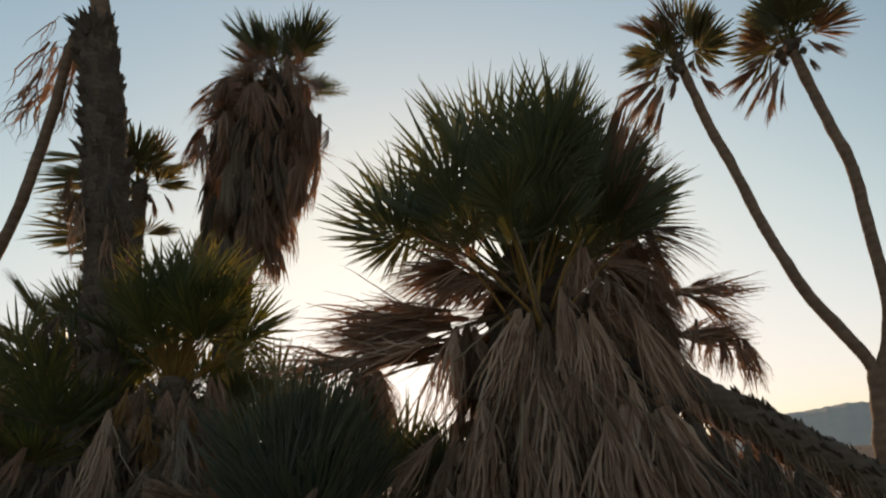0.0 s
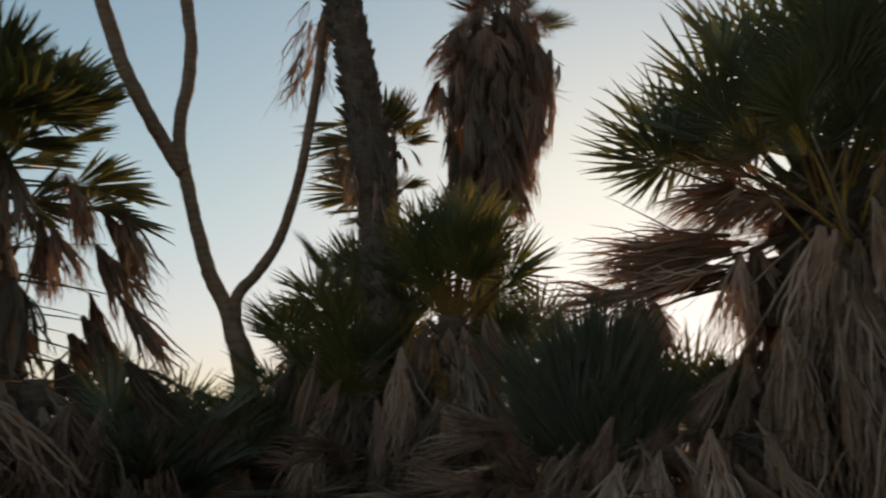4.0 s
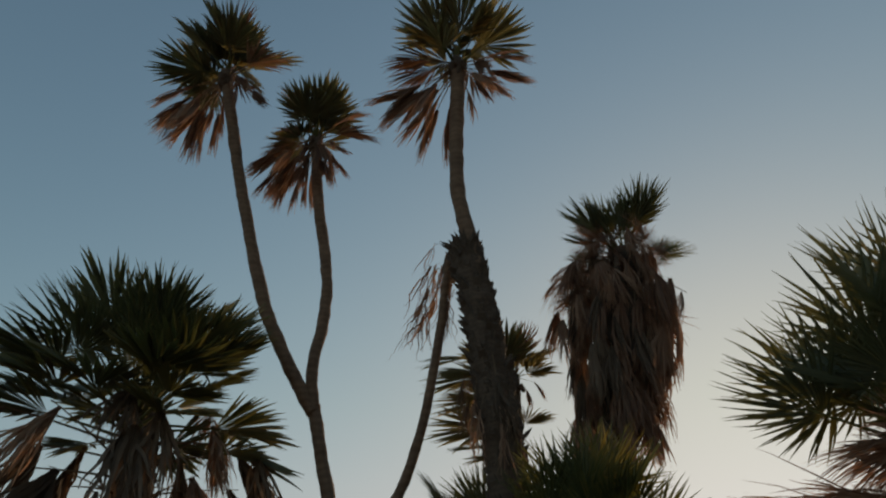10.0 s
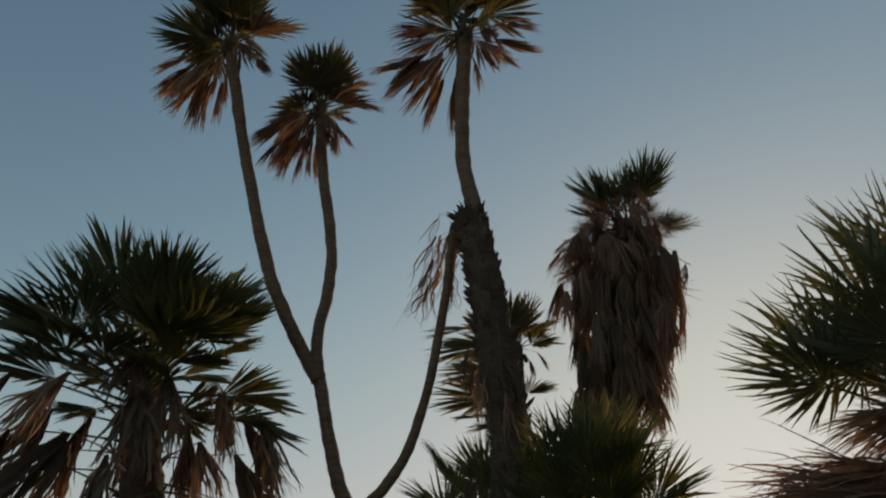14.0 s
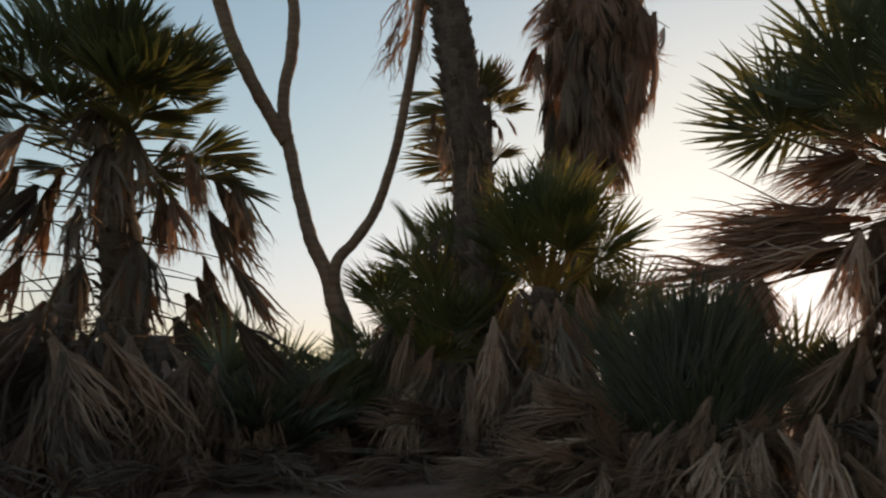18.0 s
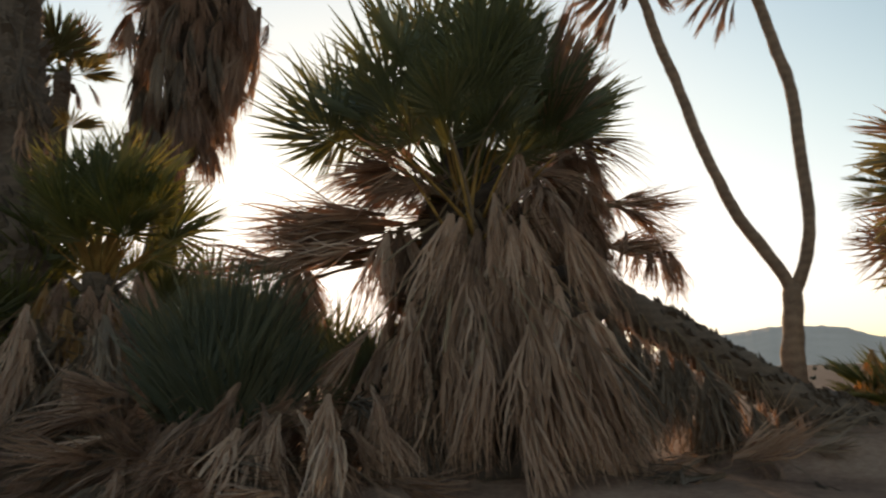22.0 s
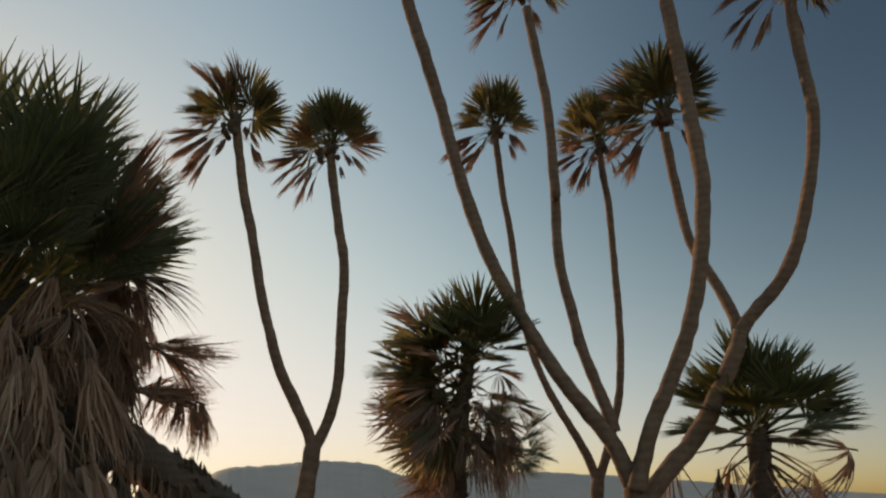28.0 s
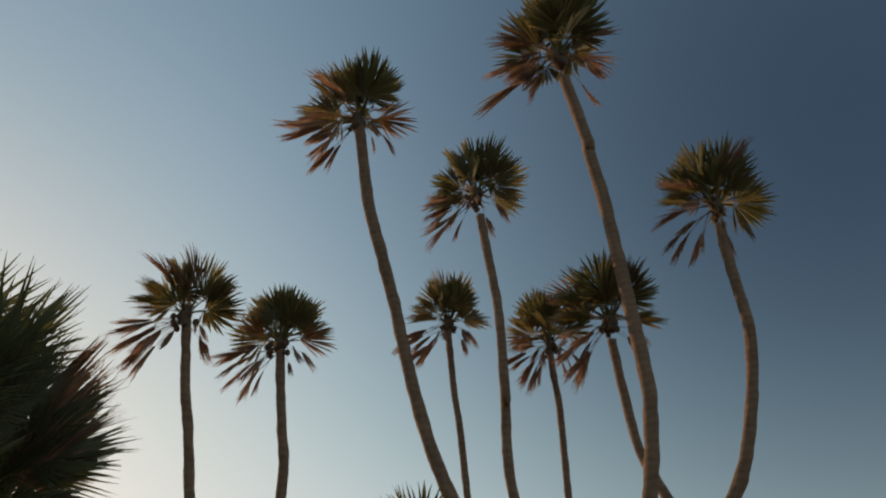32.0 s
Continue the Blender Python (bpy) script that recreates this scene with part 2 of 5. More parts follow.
def spline(points, steps):
    """Catmull-Rom through the points (x, y, z, radius)."""
    p = [np.array(q, float) for q in points]
    p = [2 * p[0] - p[1]] + p + [2 * p[-1] - p[-2]]
    out = []
    for i in range(1, len(p) - 2):
        for k in range(steps):
            t = k / steps
            a, b, c, d = p[i - 1:i + 3]
            out.append(0.5 * (2 * b + (c - a) * t + (2 * a - 5 * b + 4 * c - d) * t * t + (3 * b - a - 3 * c + d) * t ** 3))
    out.append(p[-2])
    return out


def tube(name, points, mat, sides=14, steps=10, rough=0.04, rings=0.0, seed=0):
    """A trunk or limb along points of (place, radius), with ring scars and an uneven girth."""
    line = spline([(*a, r) for a, r in points], steps)
    verts, faces = [], []
    side = None
    for i, q in enumerate(line):
        d = Vector(line[min(i + 1, len(line) - 1)][:3]) - Vector(line[max(i - 1, 0)][:3])
        d.normalize()
        if side is None:
            side = d.orthogonal().normalized()
        side = (side - d * side.dot(d)).normalized()
        up = d.cross(side)
        ring = 1 + rings * (1 if i % 2 else -1) * (0.6 + 0.4 * math.sin(i * 1.7 + seed))
        for k in range(sides):
            a = 2 * math.pi * k / sides
            w = side * math.cos(a) + up * math.sin(a)
            c = Vector(q[:3])
            bump = 1 + rough * noise.noise(c * 6 + w * 1.5 + Vector((seed, 0, 0))) * 2
            verts.append(c + w * q[3] * ring * bump)
        if i:
            b = (i - 1) * sides
            for k in range(sides):
                faces.append((b + k, b + (k + 1) % sides, b + sides + (k + 1) % sides, b + sides + k))
    n = len(verts)
    faces.append(tuple(range(sides - 1, -1, -1)))
    faces.append(tuple(range(n - sides, n)))
    return mesh_of(name, verts, faces, mat, smooth=True)


def fan_leaf(seed, mat, strips=34, spread=112, split=0.42, fold=0.35, droop=0.12, jitter=0.05, curl=0.0, stalk=1.0, bend=0.1, length=1.0, nod=None, broad=0.56):
    """The blade of a fan leaf at the end of a stalk of the given length that starts at the origin and goes along +y: pleated strips
    joined for part of their length, then free and pointed. Sizes in units of the blade's radius, which is 1."""
    rng = random.Random(seed)
    verts, faces = [], []
    rows = (0.05, 0.24, split, 0.5 + split * 0.45, 0.88, 1.0)
    step = radians(2 * spread) / (strips - 1)
    tilt = -bend * 1.6 if nod is None else -nod * rng.uniform(0.7, 1.3)
    cy, cz = stalk * math.cos(bend * 0.8), -stalk * math.sin(bend) * 0.6
    for k in range(strips):
        u = 2 * k / (strips - 1) - 1
        a = radians(spread) * u + rng.gauss(0, jitter)
        size = length * (1 - 0.22 * u * u) * rng.uniform(0.88, 1.06)
        sag = droop * rng.uniform(0.4, 1.7)
        swing = rng.gauss(0, jitter * 1.2)
        first = len(verts)
        for r in rows:
            rr = r * size
            ang = a + swing * max(0, r - split) ** 2 * 2
            half = rr * step * broad if r <= split else split * size * step * broad * max(0.04, 1 - ((r - split) / (1 - split)) ** 1.3)
            c = Vector((math.sin(ang) * rr, math.cos(ang) * rr, 0))
            c.y += 0.10 * (1 - abs(u))
            c.z = fold * abs(math.sin(a)) * rr - sag * rr * rr - curl * rr * rr * abs(u)
            perp = Vector((math.cos(ang), -math.sin(ang), 0))
            ridge = half * 0.55
            for off, lift in ((-half, -ridge), (0, ridge), (half, -ridge)):
                v = c + perp * off + Vector((0, 0, lift))
                y, z = v.y, v.z
                verts.append((v.x, cy + y * math.cos(tilt) - z * math.sin(tilt), cz + y * math.sin(tilt) + z * math.cos(tilt)))
        for i in range(len(rows) - 1):
            b = first + 3 * i
            faces += [(b, b + 1, b + 4, b + 3), (b + 1, b + 2, b + 5, b + 4)]
    return mesh_of("leaf", verts, faces, mat)


def stalk_mesh(mat, stalk, bend, width=0.022):
    """The leaf's stalk: flat-topped, wider at its foot, running into the blade."""
    pts = []
    for i in range(7):
        t = i / 6 * 1.12
        pts.append((Vector((0, stalk * t * math.cos(bend * 0.8), -stalk * math.sin(bend) * 0.6 * t * t)), width * (1.9 - 1.2 * min(t, 1))))
    verts, faces = [], []
    for c, w in pts:
        verts += [c + Vector((-w, 0, 0.3 * w)), c + Vector((0, 0, -0.6 * w)), c + Vector((w, 0, 0.3 * w)), c + Vector((0, 0, 0.45 * w))]
    for i in range(len(pts) - 1):
        for k in range(4):
            faces.append((4 * i + k, 4 * i + (k + 1) % 4, 4 * i + 4 + (k + 1) % 4, 4 * i + 4 + k))
    faces += [(3, 2, 1, 0), (4 * len(pts) - 4, 4 * len(pts) - 3, 4 * len(pts) - 2, 4 * len(pts) - 1)]
    return mesh_of("petiole", verts, faces, mat, smooth=True)


def bundle(seed, mat, strips=26, wrap=120, neck=0.03, mid=0.12, end=0.17, flat=0.7, sag=0.1, fray=0.02, width=0.016, length=1.0):
    """A dead fan leaf folded together: from its neck at the origin, strips run along +y round an arc, joined above and frayed below.
    Sizes in units of the leaf's length."""
    rng = random.Random(seed)
    verts, faces = [], []
    strips, width = int(strips * 1.7), width * 0.66
    rows = (0.0, 0.07, 0.18, 0.32, 0.47, 0.62, 0.76, 0.89, 1.0)
    twist = rng.uniform(-0.3, 0.3)
    for k in range(strips):
        u = 2 * k / (strips - 1) - 1
        size = length * rng.uniform(0.68, 1.06)
        reach = rng.uniform(0.82, 1.2)
        wx = wz = dx = dz = 0.0
        first = len(verts)
        for s in rows:
            y = s * size
            e = min(s / 0.34, 1)
            r = neck + (mid - neck) * e * e * (3 - 2 * e) + (end - mid) * max(0, s - 0.3) / 0.7 * reach
            if s > 0.3:
                dx, dz = dx * 0.6 + rng.gauss(0, fray), dz * 0.6 + rng.gauss(0, fray)
                wx, wz = wx + dx, wz + dz
            th = radians(wrap) * u + twist * s
            half = width * (0.45 + 0.55 * min(1, s / 0.2)) * (1 if s < 0.5 else max(0.1, 1 - ((s - 0.5) / 0.5) ** 1.6))
            c = Vector((r * math.sin(th) + wx, y, r * flat * (math.cos(th) - 1) + wz - sag * s * s))
            perp = Vector((math.cos(th), 0, -math.sin(th) * flat)).normalized()
            rise = Vector((math.sin(th), 0, math.cos(th))) * half * (0.8 if k % 2 else -0.8)
            verts += [c - perp * half - rise, c + perp * half + rise]
        for i in range(len(rows) - 1):
            b = first + 2 * i
            faces.append((b, b + 1, b + 3, b + 2))
    return mesh_of("leaf", verts, faces, mat)


def hanging(count, mat, stalk, pull, seed=0, thick=0.013, **kw):
    """Dead leaves that hang from the end of their stalks: pull is how far gravity turns the blade down."""
    out = []
    for i in range(count):
        k = dict(kw)
        for key in ("wrap", "mid", "end"):
            k[key] = k[key] * (0.75 + 0.5 * ((i * 0.618 + 0.2) % 1))
        out.append((bundle(1000 * seed + i, mat, **k), stalk_mesh(STALK_DRY, 1.0, 0.12, thick), stalk, pull))
    return out


def family(count, mat, stalk_mat, **kw):
    """Leaf shapes of one sort: pairs of blade and stalk."""
    out = []
    for i in range(count):
        k = dict(kw)
        for key in ("spread", "droop", "fold"):
            if key in k:
                k[key] = k[key] * (0.85 + 0.3 * ((i * 0.618) % 1))
        out.append((fan_leaf(100 * count + i, mat, **k), stalk_mesh(stalk_mat, k["stalk"], k["bend"])))
    return out


# leaf sorts: green and stiff; grey-green; half dry and drooping; dry and hanging with folded strips; short-stalked leaves of the branching palms
STIFF = family(6, GREEN, STALK_GREEN, strips=38, spread=105, fold=0.3, droop=0.10, jitter=0.035, stalk=0.95, bend=0.08)
GREY = family(6, BLUEGREEN, STALK_GREEN, strips=26, spread=68, broad=0.6, fold=0.4, droop=0.12, jitter=0.05, stalk=0.9, bend=0.1)
UPRIGHT = family(7, BLUEGREEN, STALK_GREEN, strips=32, spread=44, split=0.42, fold=0.5, droop=0.12, jitter=0.06, stalk=0.65, bend=0.08, length=1.2, broad=0.66)
LIMP = family(8, RUST, STALK_DRY, strips=24, spread=46, split=0.3, fold=-0.25, droop=0.5, jitter=0.08, curl=0.3, stalk=1.2, bend=0.2, nod=0.8, broad=0.72, length=1.1)
LIMPDRY = family(6, DRY, STALK_DRY, strips=30, spread=62, split=0.45, fold=-0.25, droop=0.40, jitter=0.08, curl=0.3, stalk=1.0, bend=0.2, nod=0.65, broad=0.62)
HANG = hanging(8, DRY, 0.6, 0.72, 1, strips=26, wrap=120, mid=0.09, end=0.14, width=0.012, fray=0.022)
RUSTHANG = hanging(8, RUST, 0.6, 0.72, 2, strips=24, wrap=110, mid=0.1, end=0.14, width=0.014, fray=0.02)
BRUSH = hanging(8, RUST, 0.8, 0.5, 3, strips=17, wrap=75, mid=0.1, end=0.095, flat=0.55, sag=0.14, width=0.021, fray=0.008)
DROOP = hanging(4, RUST, 0.9, 0.75, 9, strips=24, wrap=85, mid=0.12, end=0.19, flat=0.6, sag=0.15, width=0.022, fray=0.02) + hanging(5, DARKBROWN, 0.9, 0.75, 16, strips=24, wrap=85, mid=0.11, end=0.18, flat=0.6, sag=0.15, width=0.022, fray=0.02)
DRAPE = hanging(12, DRY, 0.8, 0.9, 4, strips=42, wrap=125, mid=0.1, end=0.155, width=0.0105, fray=0.02)
RUSTDRAPE = hanging(8, RUST, 0.75, 0.8, 5, strips=38, wrap=120, mid=0.105, end=0.16, width=0.0115, fray=0.02)
SWEEP = hanging(8, DRY, 0.5, 0.16, 6, strips=32, wrap=80, mid=0.09, end=0.17, flat=0.6, sag=0.3, width=0.011, fray=0.02)
RUSTSWEEP = hanging(10, RUST, 0.5, 0.16, 7, strips=34, wrap=80, mid=0.1, end=0.18, flat=0.6, sag=0.3, width=0.0105, fray=0.022)
TWIG = hanging(6, RUST, 0.4, 0.7, 10, strips=4, wrap=40, mid=0.03, end=0.06, width=0.014, fray=0.035)
CHUNK = hanging(7, RUST, 0.35, 0.93, 11, strips=16, wrap=95, mid=0.1, end=0.12, width=0.024, fray=0.011) + hanging(5, DARKBROWN, 0.35, 0.93, 17, strips=16, wrap=95, mid=0.09, end=0.11, width=0.024, fray=0.011)
AMBERHANG = hanging(6, AMBER, 0.6, 0.75, 8, strips=26, wrap=120, mid=0.11, end=0.16, width=0.014, fray=0.02)
FAN = family(8, OLIVE, STALK_GREEN, strips=28, spread=78, split=0.55, fold=0.3, droop=0.16, jitter=0.045, stalk=0.42, bend=0.12, length=1.0, broad=0.66)
PALMATE = family(8, OLIVE, STALK_GREEN, strips=30, spread=80, split=0.62, fold=0.3, droop=0.14, jitter=0.05, stalk=0.45, bend=0.1, length=0.98, broad=0.72)
LANCE = hanging(8, RUST, 0.7, 0.16, 18, strips=14, wrap=60, mid=0.06, end=0.06, flat=0.5, sag=0.16, width=0.02, fray=0.008)
BROWNFAN = family(4, RUST, STALK_DRY, strips=24, spread=48, split=0.55, fold=0.3, droop=0.2, jitter=0.05, stalk=0.5, bend=0.15, length=1.0, broad=0.66)
YOUNG = family(5, FRESH, STALK_ORANGE, strips=32, spread=88, fold=0.3, droop=0.10, jitter=0.05, stalk=1.25, bend=0.08)
SOLID = family(7, GREEN, STALK_GREEN, strips=30, spread=72, split=0.62, fold=0.35, droop=0.12, jitter=0.04, stalk=1.0, bend=0.1, broad=0.66)
COMPACT = family(6, GREEN, STALK_GREEN, strips=30, spread=92, split=0.5, fold=0.3, droop=0.12, jitter=0.04, stalk=0.72, bend=0.1, broad=0.62)
TUFT = family(7, BLUEGREEN, STALK_GREEN, strips=20, spread=38, split=0.45, fold=0.4, droop=0.14, jitter=0.06, stalk=0.3, bend=0.1, length=1.25, broad=0.75)
STRAY = hanging(10, RUST, 0.5, 0.1, 12, strips=18, wrap=55, mid=0.05, end=0.11, flat=0.5, sag=0.22, width=0.012, fray=0.024)
STRAYPALE = hanging(6, DRY, 0.5, 0.1, 13, strips=22, wrap=60, mid=0.06, end=0.15, flat=0.5, sag=0.22, width=0.012, fray=0.024)
DARKDRAPE = hanging(8, DARKBROWN, 0.75, 0.8, 14, strips=26, wrap=110, mid=0.09, end=0.15, width=0.014, fray=0.024)
DARKSTRAY = hanging(8, DARKBROWN, 0.5, 0.1, 15, strips=20, wrap=50, mid=0.055, end=0.14, flat=0.5, sag=0.22, width=0.011, fray=0.026)
NARROW = family(6, GREEN, STALK_GREEN, strips=26, spread=46, split=0.5, fold=0.3, droop=0.1, jitter=0.05, stalk=0.7, bend=0.08, broad=0.68)
SHOOT = family(4, FRESH, STALK_ORANGE, strips=20, spread=55, split=0.45, fold=0.35, droop=0.14, jitter=0.06, stalk=0.35, bend=0.1, length=1.1, broad=0.7)
BROWNSTIFF = family(3, RUST, STALK_DRY, strips=32, spread=70, fold=0.3, droop=0.15, jitter=0.05, stalk=0.9, bend=0.1)


def aim(base, way, size, roll=0.0):
    """The pose of a leaf whose stalk starts at base and goes along way."""
    y = Vector(way).normalized()
    up = Vector((0, 0, 1))
    if abs(y.z) > 0.98:
        up = Vector((0.3, -1, 0.2))
    x = y.cross(up).normalized()
    z = x.cross(y)
    m = Matrix((x, y, z)).transposed().to_4x4()
    return Matrix.Translation(base) @ m @ Matrix.Rotation(roll, 4, "Y") @ Matrix.Diagonal((size, size, size, 1))


def put_leaf(palm, shape, base, way, size, roll=0.0):
    if len(shape) == 2:
        blade = child("leaf", shape[0], palm, aim(base, way, size, roll))
        stem = new("petiole", shape[1])
        stem.parent = blade
        return blade
    blade_mesh, stem_mesh, stalk, pull = shape
    y = Vector(way).normalized()
    pose_stem = aim(base, y, stalk * size)
    end = pose_stem @ Vector((0, 1.0, -0.07))
    down = y * (1 - pull) + Vector((0, 0, -pull))
    pose_blade = aim(end, down, size, roll * 1.6)
    blade = child("leaf", blade_mesh, palm, pose_blade)
    stem = new("petiole", stem_mesh)
    stem.parent = blade
    stem.matrix_basis = pose_blade.inverted() @ pose_stem
    return blade


STICK = stalk_mesh(STALK_DRY, 1.0, 0.5, 0.012)
ROD = stalk_mesh(STALK_ORANGE, 1.0, 0.15, 0.02)
REACH = {}


def reach(palm, shape, root, tip, roll=0.0):
    """A fan leaf whose stalk starts at root and whose middle strip ends at tip."""
    if shape[0] not in REACH:
        REACH[shape[0]] = max(v.co.y for v in shape[0].vertices)
    way = Vector(tip) - Vector(root)
    return put_leaf(palm, shape, root, way, way.length / REACH[shape[0]], roll)


def hang(palm, shape, root, neck, tip, roll=0.0):
    """A folded dead leaf: its stalk runs from root to neck, its blade from neck to tip."""
    root, neck, tip = Vector(root), Vector(neck), Vector(tip)
    pose_stem = aim(root, neck - root, (neck - root).length)
    pose_blade = aim(pose_stem @ Vector((0, 1.0, -0.07)), tip - neck, (tip - neck).length, roll)
    blade = child("leaf", shape[0], palm, pose_blade)
    stem = new("petiole", shape[1])
    stem.parent = blade
    stem.matrix_basis = pose_blade.inverted() @ pose_stem
    return blade


def heading(az, el):
    a, e = radians(az), radians(el)
    return Vector((math.sin(a) * math.cos(e), math.cos(a) * math.cos(e), math.sin(e)))


def crown(palm, rng, top, count, sorts, high, low, size, spread=0.12, lean=(0, 0), sink=0.0, power=1.0):
    """Leaves in a spiral round top, from high to low degrees of elevation, sinking along the trunk on the way."""
    start = rng.uniform(0, 360)
    for i in range(count):
        f = (i + 0.5) / count
        el = high + (low - high) * f ** power + rng.gauss(0, 7)
        az = start + i * 137.5 + rng.gauss(0, 9)
        way = heading(az, max(min(el, 88), -88)) + Vector((lean[0], lean[1], 0))
        out = heading(az, 0) * spread
        base = Vector(top) + out + Vector((0, 0, -sink * f))
        put_leaf(palm, rng.choice(sorts), base, way, size * rng.uniform(0.82, 1.12), rng.gauss(0, 0.3))


# ---- ground and hills ----
def build_ground():
    radii = [0.0] + [0.25 * 1.055 ** i for i in range(185)]
    radii = [r for r in radii if r < 4300]
    n = 160
    verts, faces = [(0, 0, ground_z(0, 0))], []
    for r in radii[1:]:
        for k in range(n):
            a = 2 * math.pi * k / n
            x, y = r * math.cos(a), r * math.sin(a)
            verts.append((x, y, ground_z(x, y)))
    for k in range(n):
        faces.append((0, 1 + k, 1 + (k + 1) % n))
    for i in range(len(radii) - 2):
        b = 1 + i * n
        for k in range(n):
            faces.append((b + k, b + n + k, b + n + (k + 1) % n, b + (k + 1) % n))
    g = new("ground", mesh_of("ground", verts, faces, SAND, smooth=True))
    tagged(g, "pale brown desert sand with low banks under the palms", "ground", kind="structure")


build_ground()


def bump(az, mid, low, high):
    """1 at mid, falling to 0 at low and at high."""
    f = (az - low) / (mid - low) if az < mid else (high - az) / (high - mid)
    f = min(max(f, 0), 1)
    return f * f * (3 - 2 * f)


def build_hills(name, dist, rise, from_az, to_az, seed, label):
    """A ridge whose height in degrees is given by rise(azimuth), with spurs and gullies."""
    verts, faces = [], []
    n, m = 300, 10
    for i in range(n + 1):
        az = from_az + (to_az - from_az) * i / n
        h = dist * math.tan(radians(rise(az) * (1 + 0.06 * noise.noise(Vector((az * 0.4, seed, 0))) + 0.03 * noise.noise(Vector((az * 2.3, seed, 4))))))
        for j in range(m + 1):
            f = j / m
            d = dist * (1 + 0.4 * (f - 0.5)) + 30 * noise.noise(Vector((az * 0.4, f * 2, seed)))
            z = h * min(1, 2 * f, 2 - 2 * f) ** 0.9 * (1 + 0.05 * noise.noise(Vector((az * 0.5, f * 4, seed + 9)))) - 4
            v = heading(az, 0) * d
            verts.append((v.x, v.y, z))
    for i in range(n):
        for j in range(m):
            b = i * (m + 1) + j
            faces.append((b, b + 1, b + m + 2, b + m + 1))
    ob = new(name, mesh_of(name, verts, faces, ROCK, smooth=True))
    tagged(ob, label, "hills", kind="structure")


build_hills("backdrop_hills_near", 2200, lambda a: 2.85 * min(bump(a, 27, 18, 80), bump(a, 34, 0, 46)) + 0.3 * bump(a, 33, 27, 38) + 0.2 * bump(a, 23, 17, 29), 12, 55, 2.3, "bare grey-blue desert hills on the skyline")
build_hills("backdrop_hills_far", 3200, lambda a: 2.1 * bump(a, 44, 24, 84) + 0.25, 18, 100, 5.1, "low hazy desert ridge on the skyline")
build_hills("backdrop_hills_west", 3000, lambda a: 0.9 * bump(a, -52, -57, -44) + 0.25, -100, -10, 7.7, "faint low hills on the western skyline")


# ---- palms ----
def stub_mesh(seed):
    """A broken leaf base on a trunk: a wedge that points out and up, split at its end."""
    rng = random.Random(seed)
    w, l = 0.055, 0.16 * rng.uniform(0.7, 1.4)
    t = rng.uniform(-0.02, 0.02)
    verts = [(-w, 0, -0.02), (w, 0, -0.02), (w, 0, 0.03), (-w, 0, 0.03),
             (-w * 0.75, l * 0.55, -0.012), (w * 0.75, l * 0.55, -0.012), (w * 0.7, l * 0.55, 0.03), (-w * 0.7, l * 0.55, 0.03),
             (-w * 0.7 + t, l, 0.01), (-0.004, l * 0.62, 0.012), (w * 0.65 + t, l * 0.92, 0.012)]
    faces = [(0, 1, 5, 4), (1, 2, 6, 5), (2, 3, 7, 6), (3, 0, 4, 7), (4, 9, 8), (7, 8, 9), (4, 8, 7), (5, 10, 9), (6, 9, 10), (5, 6, 10), (4, 5, 9), (6, 7, 9)]
    return mesh_of("leaf_stub", verts, faces, BOOT)


STUBS = [stub_mesh(i) for i in range(6)]


def stubs(palm, points, rng, rows, per_row, size=1.0, up=0.9):
    """Leaf stubs in spirals round a trunk that runs through points of (place, radius)."""
    line = spline([(*a, r) for a, r in points], 12)
    for i in range(rows):
        f = (i + 0.5) / rows * (len(line) - 2)
        k = int(f)
        c = Vector(line[k][:3]).lerp(Vector(line[k + 1][:3]), f - k)
        d = (Vector(line[k + 1][:3]) - Vector(line[k][:3])).normalized()
        side = d.orthogonal().normalized()
        for j in range(per_row):
            a = 2 * math.pi * (j / per_row + i * 0.381) + rng.gauss(0, 0.15)
            out = side * math.cos(a) + d.cross(side) * math.sin(a)
            way = out + d * rng.uniform(up * 0.5, up * 1.5)
            child("leaf_stub", rng.choice(STUBS), palm, aim(c + out * line[k][3] * 0.85, way, size * rng.uniform(0.75, 1.3), rng.gauss(0, 0.2)))


def limb(palm, name, points, mat=BARK, seed=0, rings=0.014, rough=0.085, steps=12, label=""):
    return child(name, tube(name, points, mat, steps=steps, rings=rings, rough=rough, seed=seed), palm, None, label)


def fruit_mesh():
    """A dry fruit the size of a plum, a little flattened and dented."""
    bm = bmesh.new()
    bmesh.ops.create_icosphere(bm, subdivisions=2, radius=0.038)
    for v in bm.verts:
        v.co *= 1 + 0.25 * noise.noise(v.co * 40)
        v.co.z *= 1.15
    me = bpy.data.meshes.new("fruit")
    bm.to_mesh(me)
    bm.free()
    me.materials.append(SHAGGY)
    return me


FRUIT = fruit_mesh()


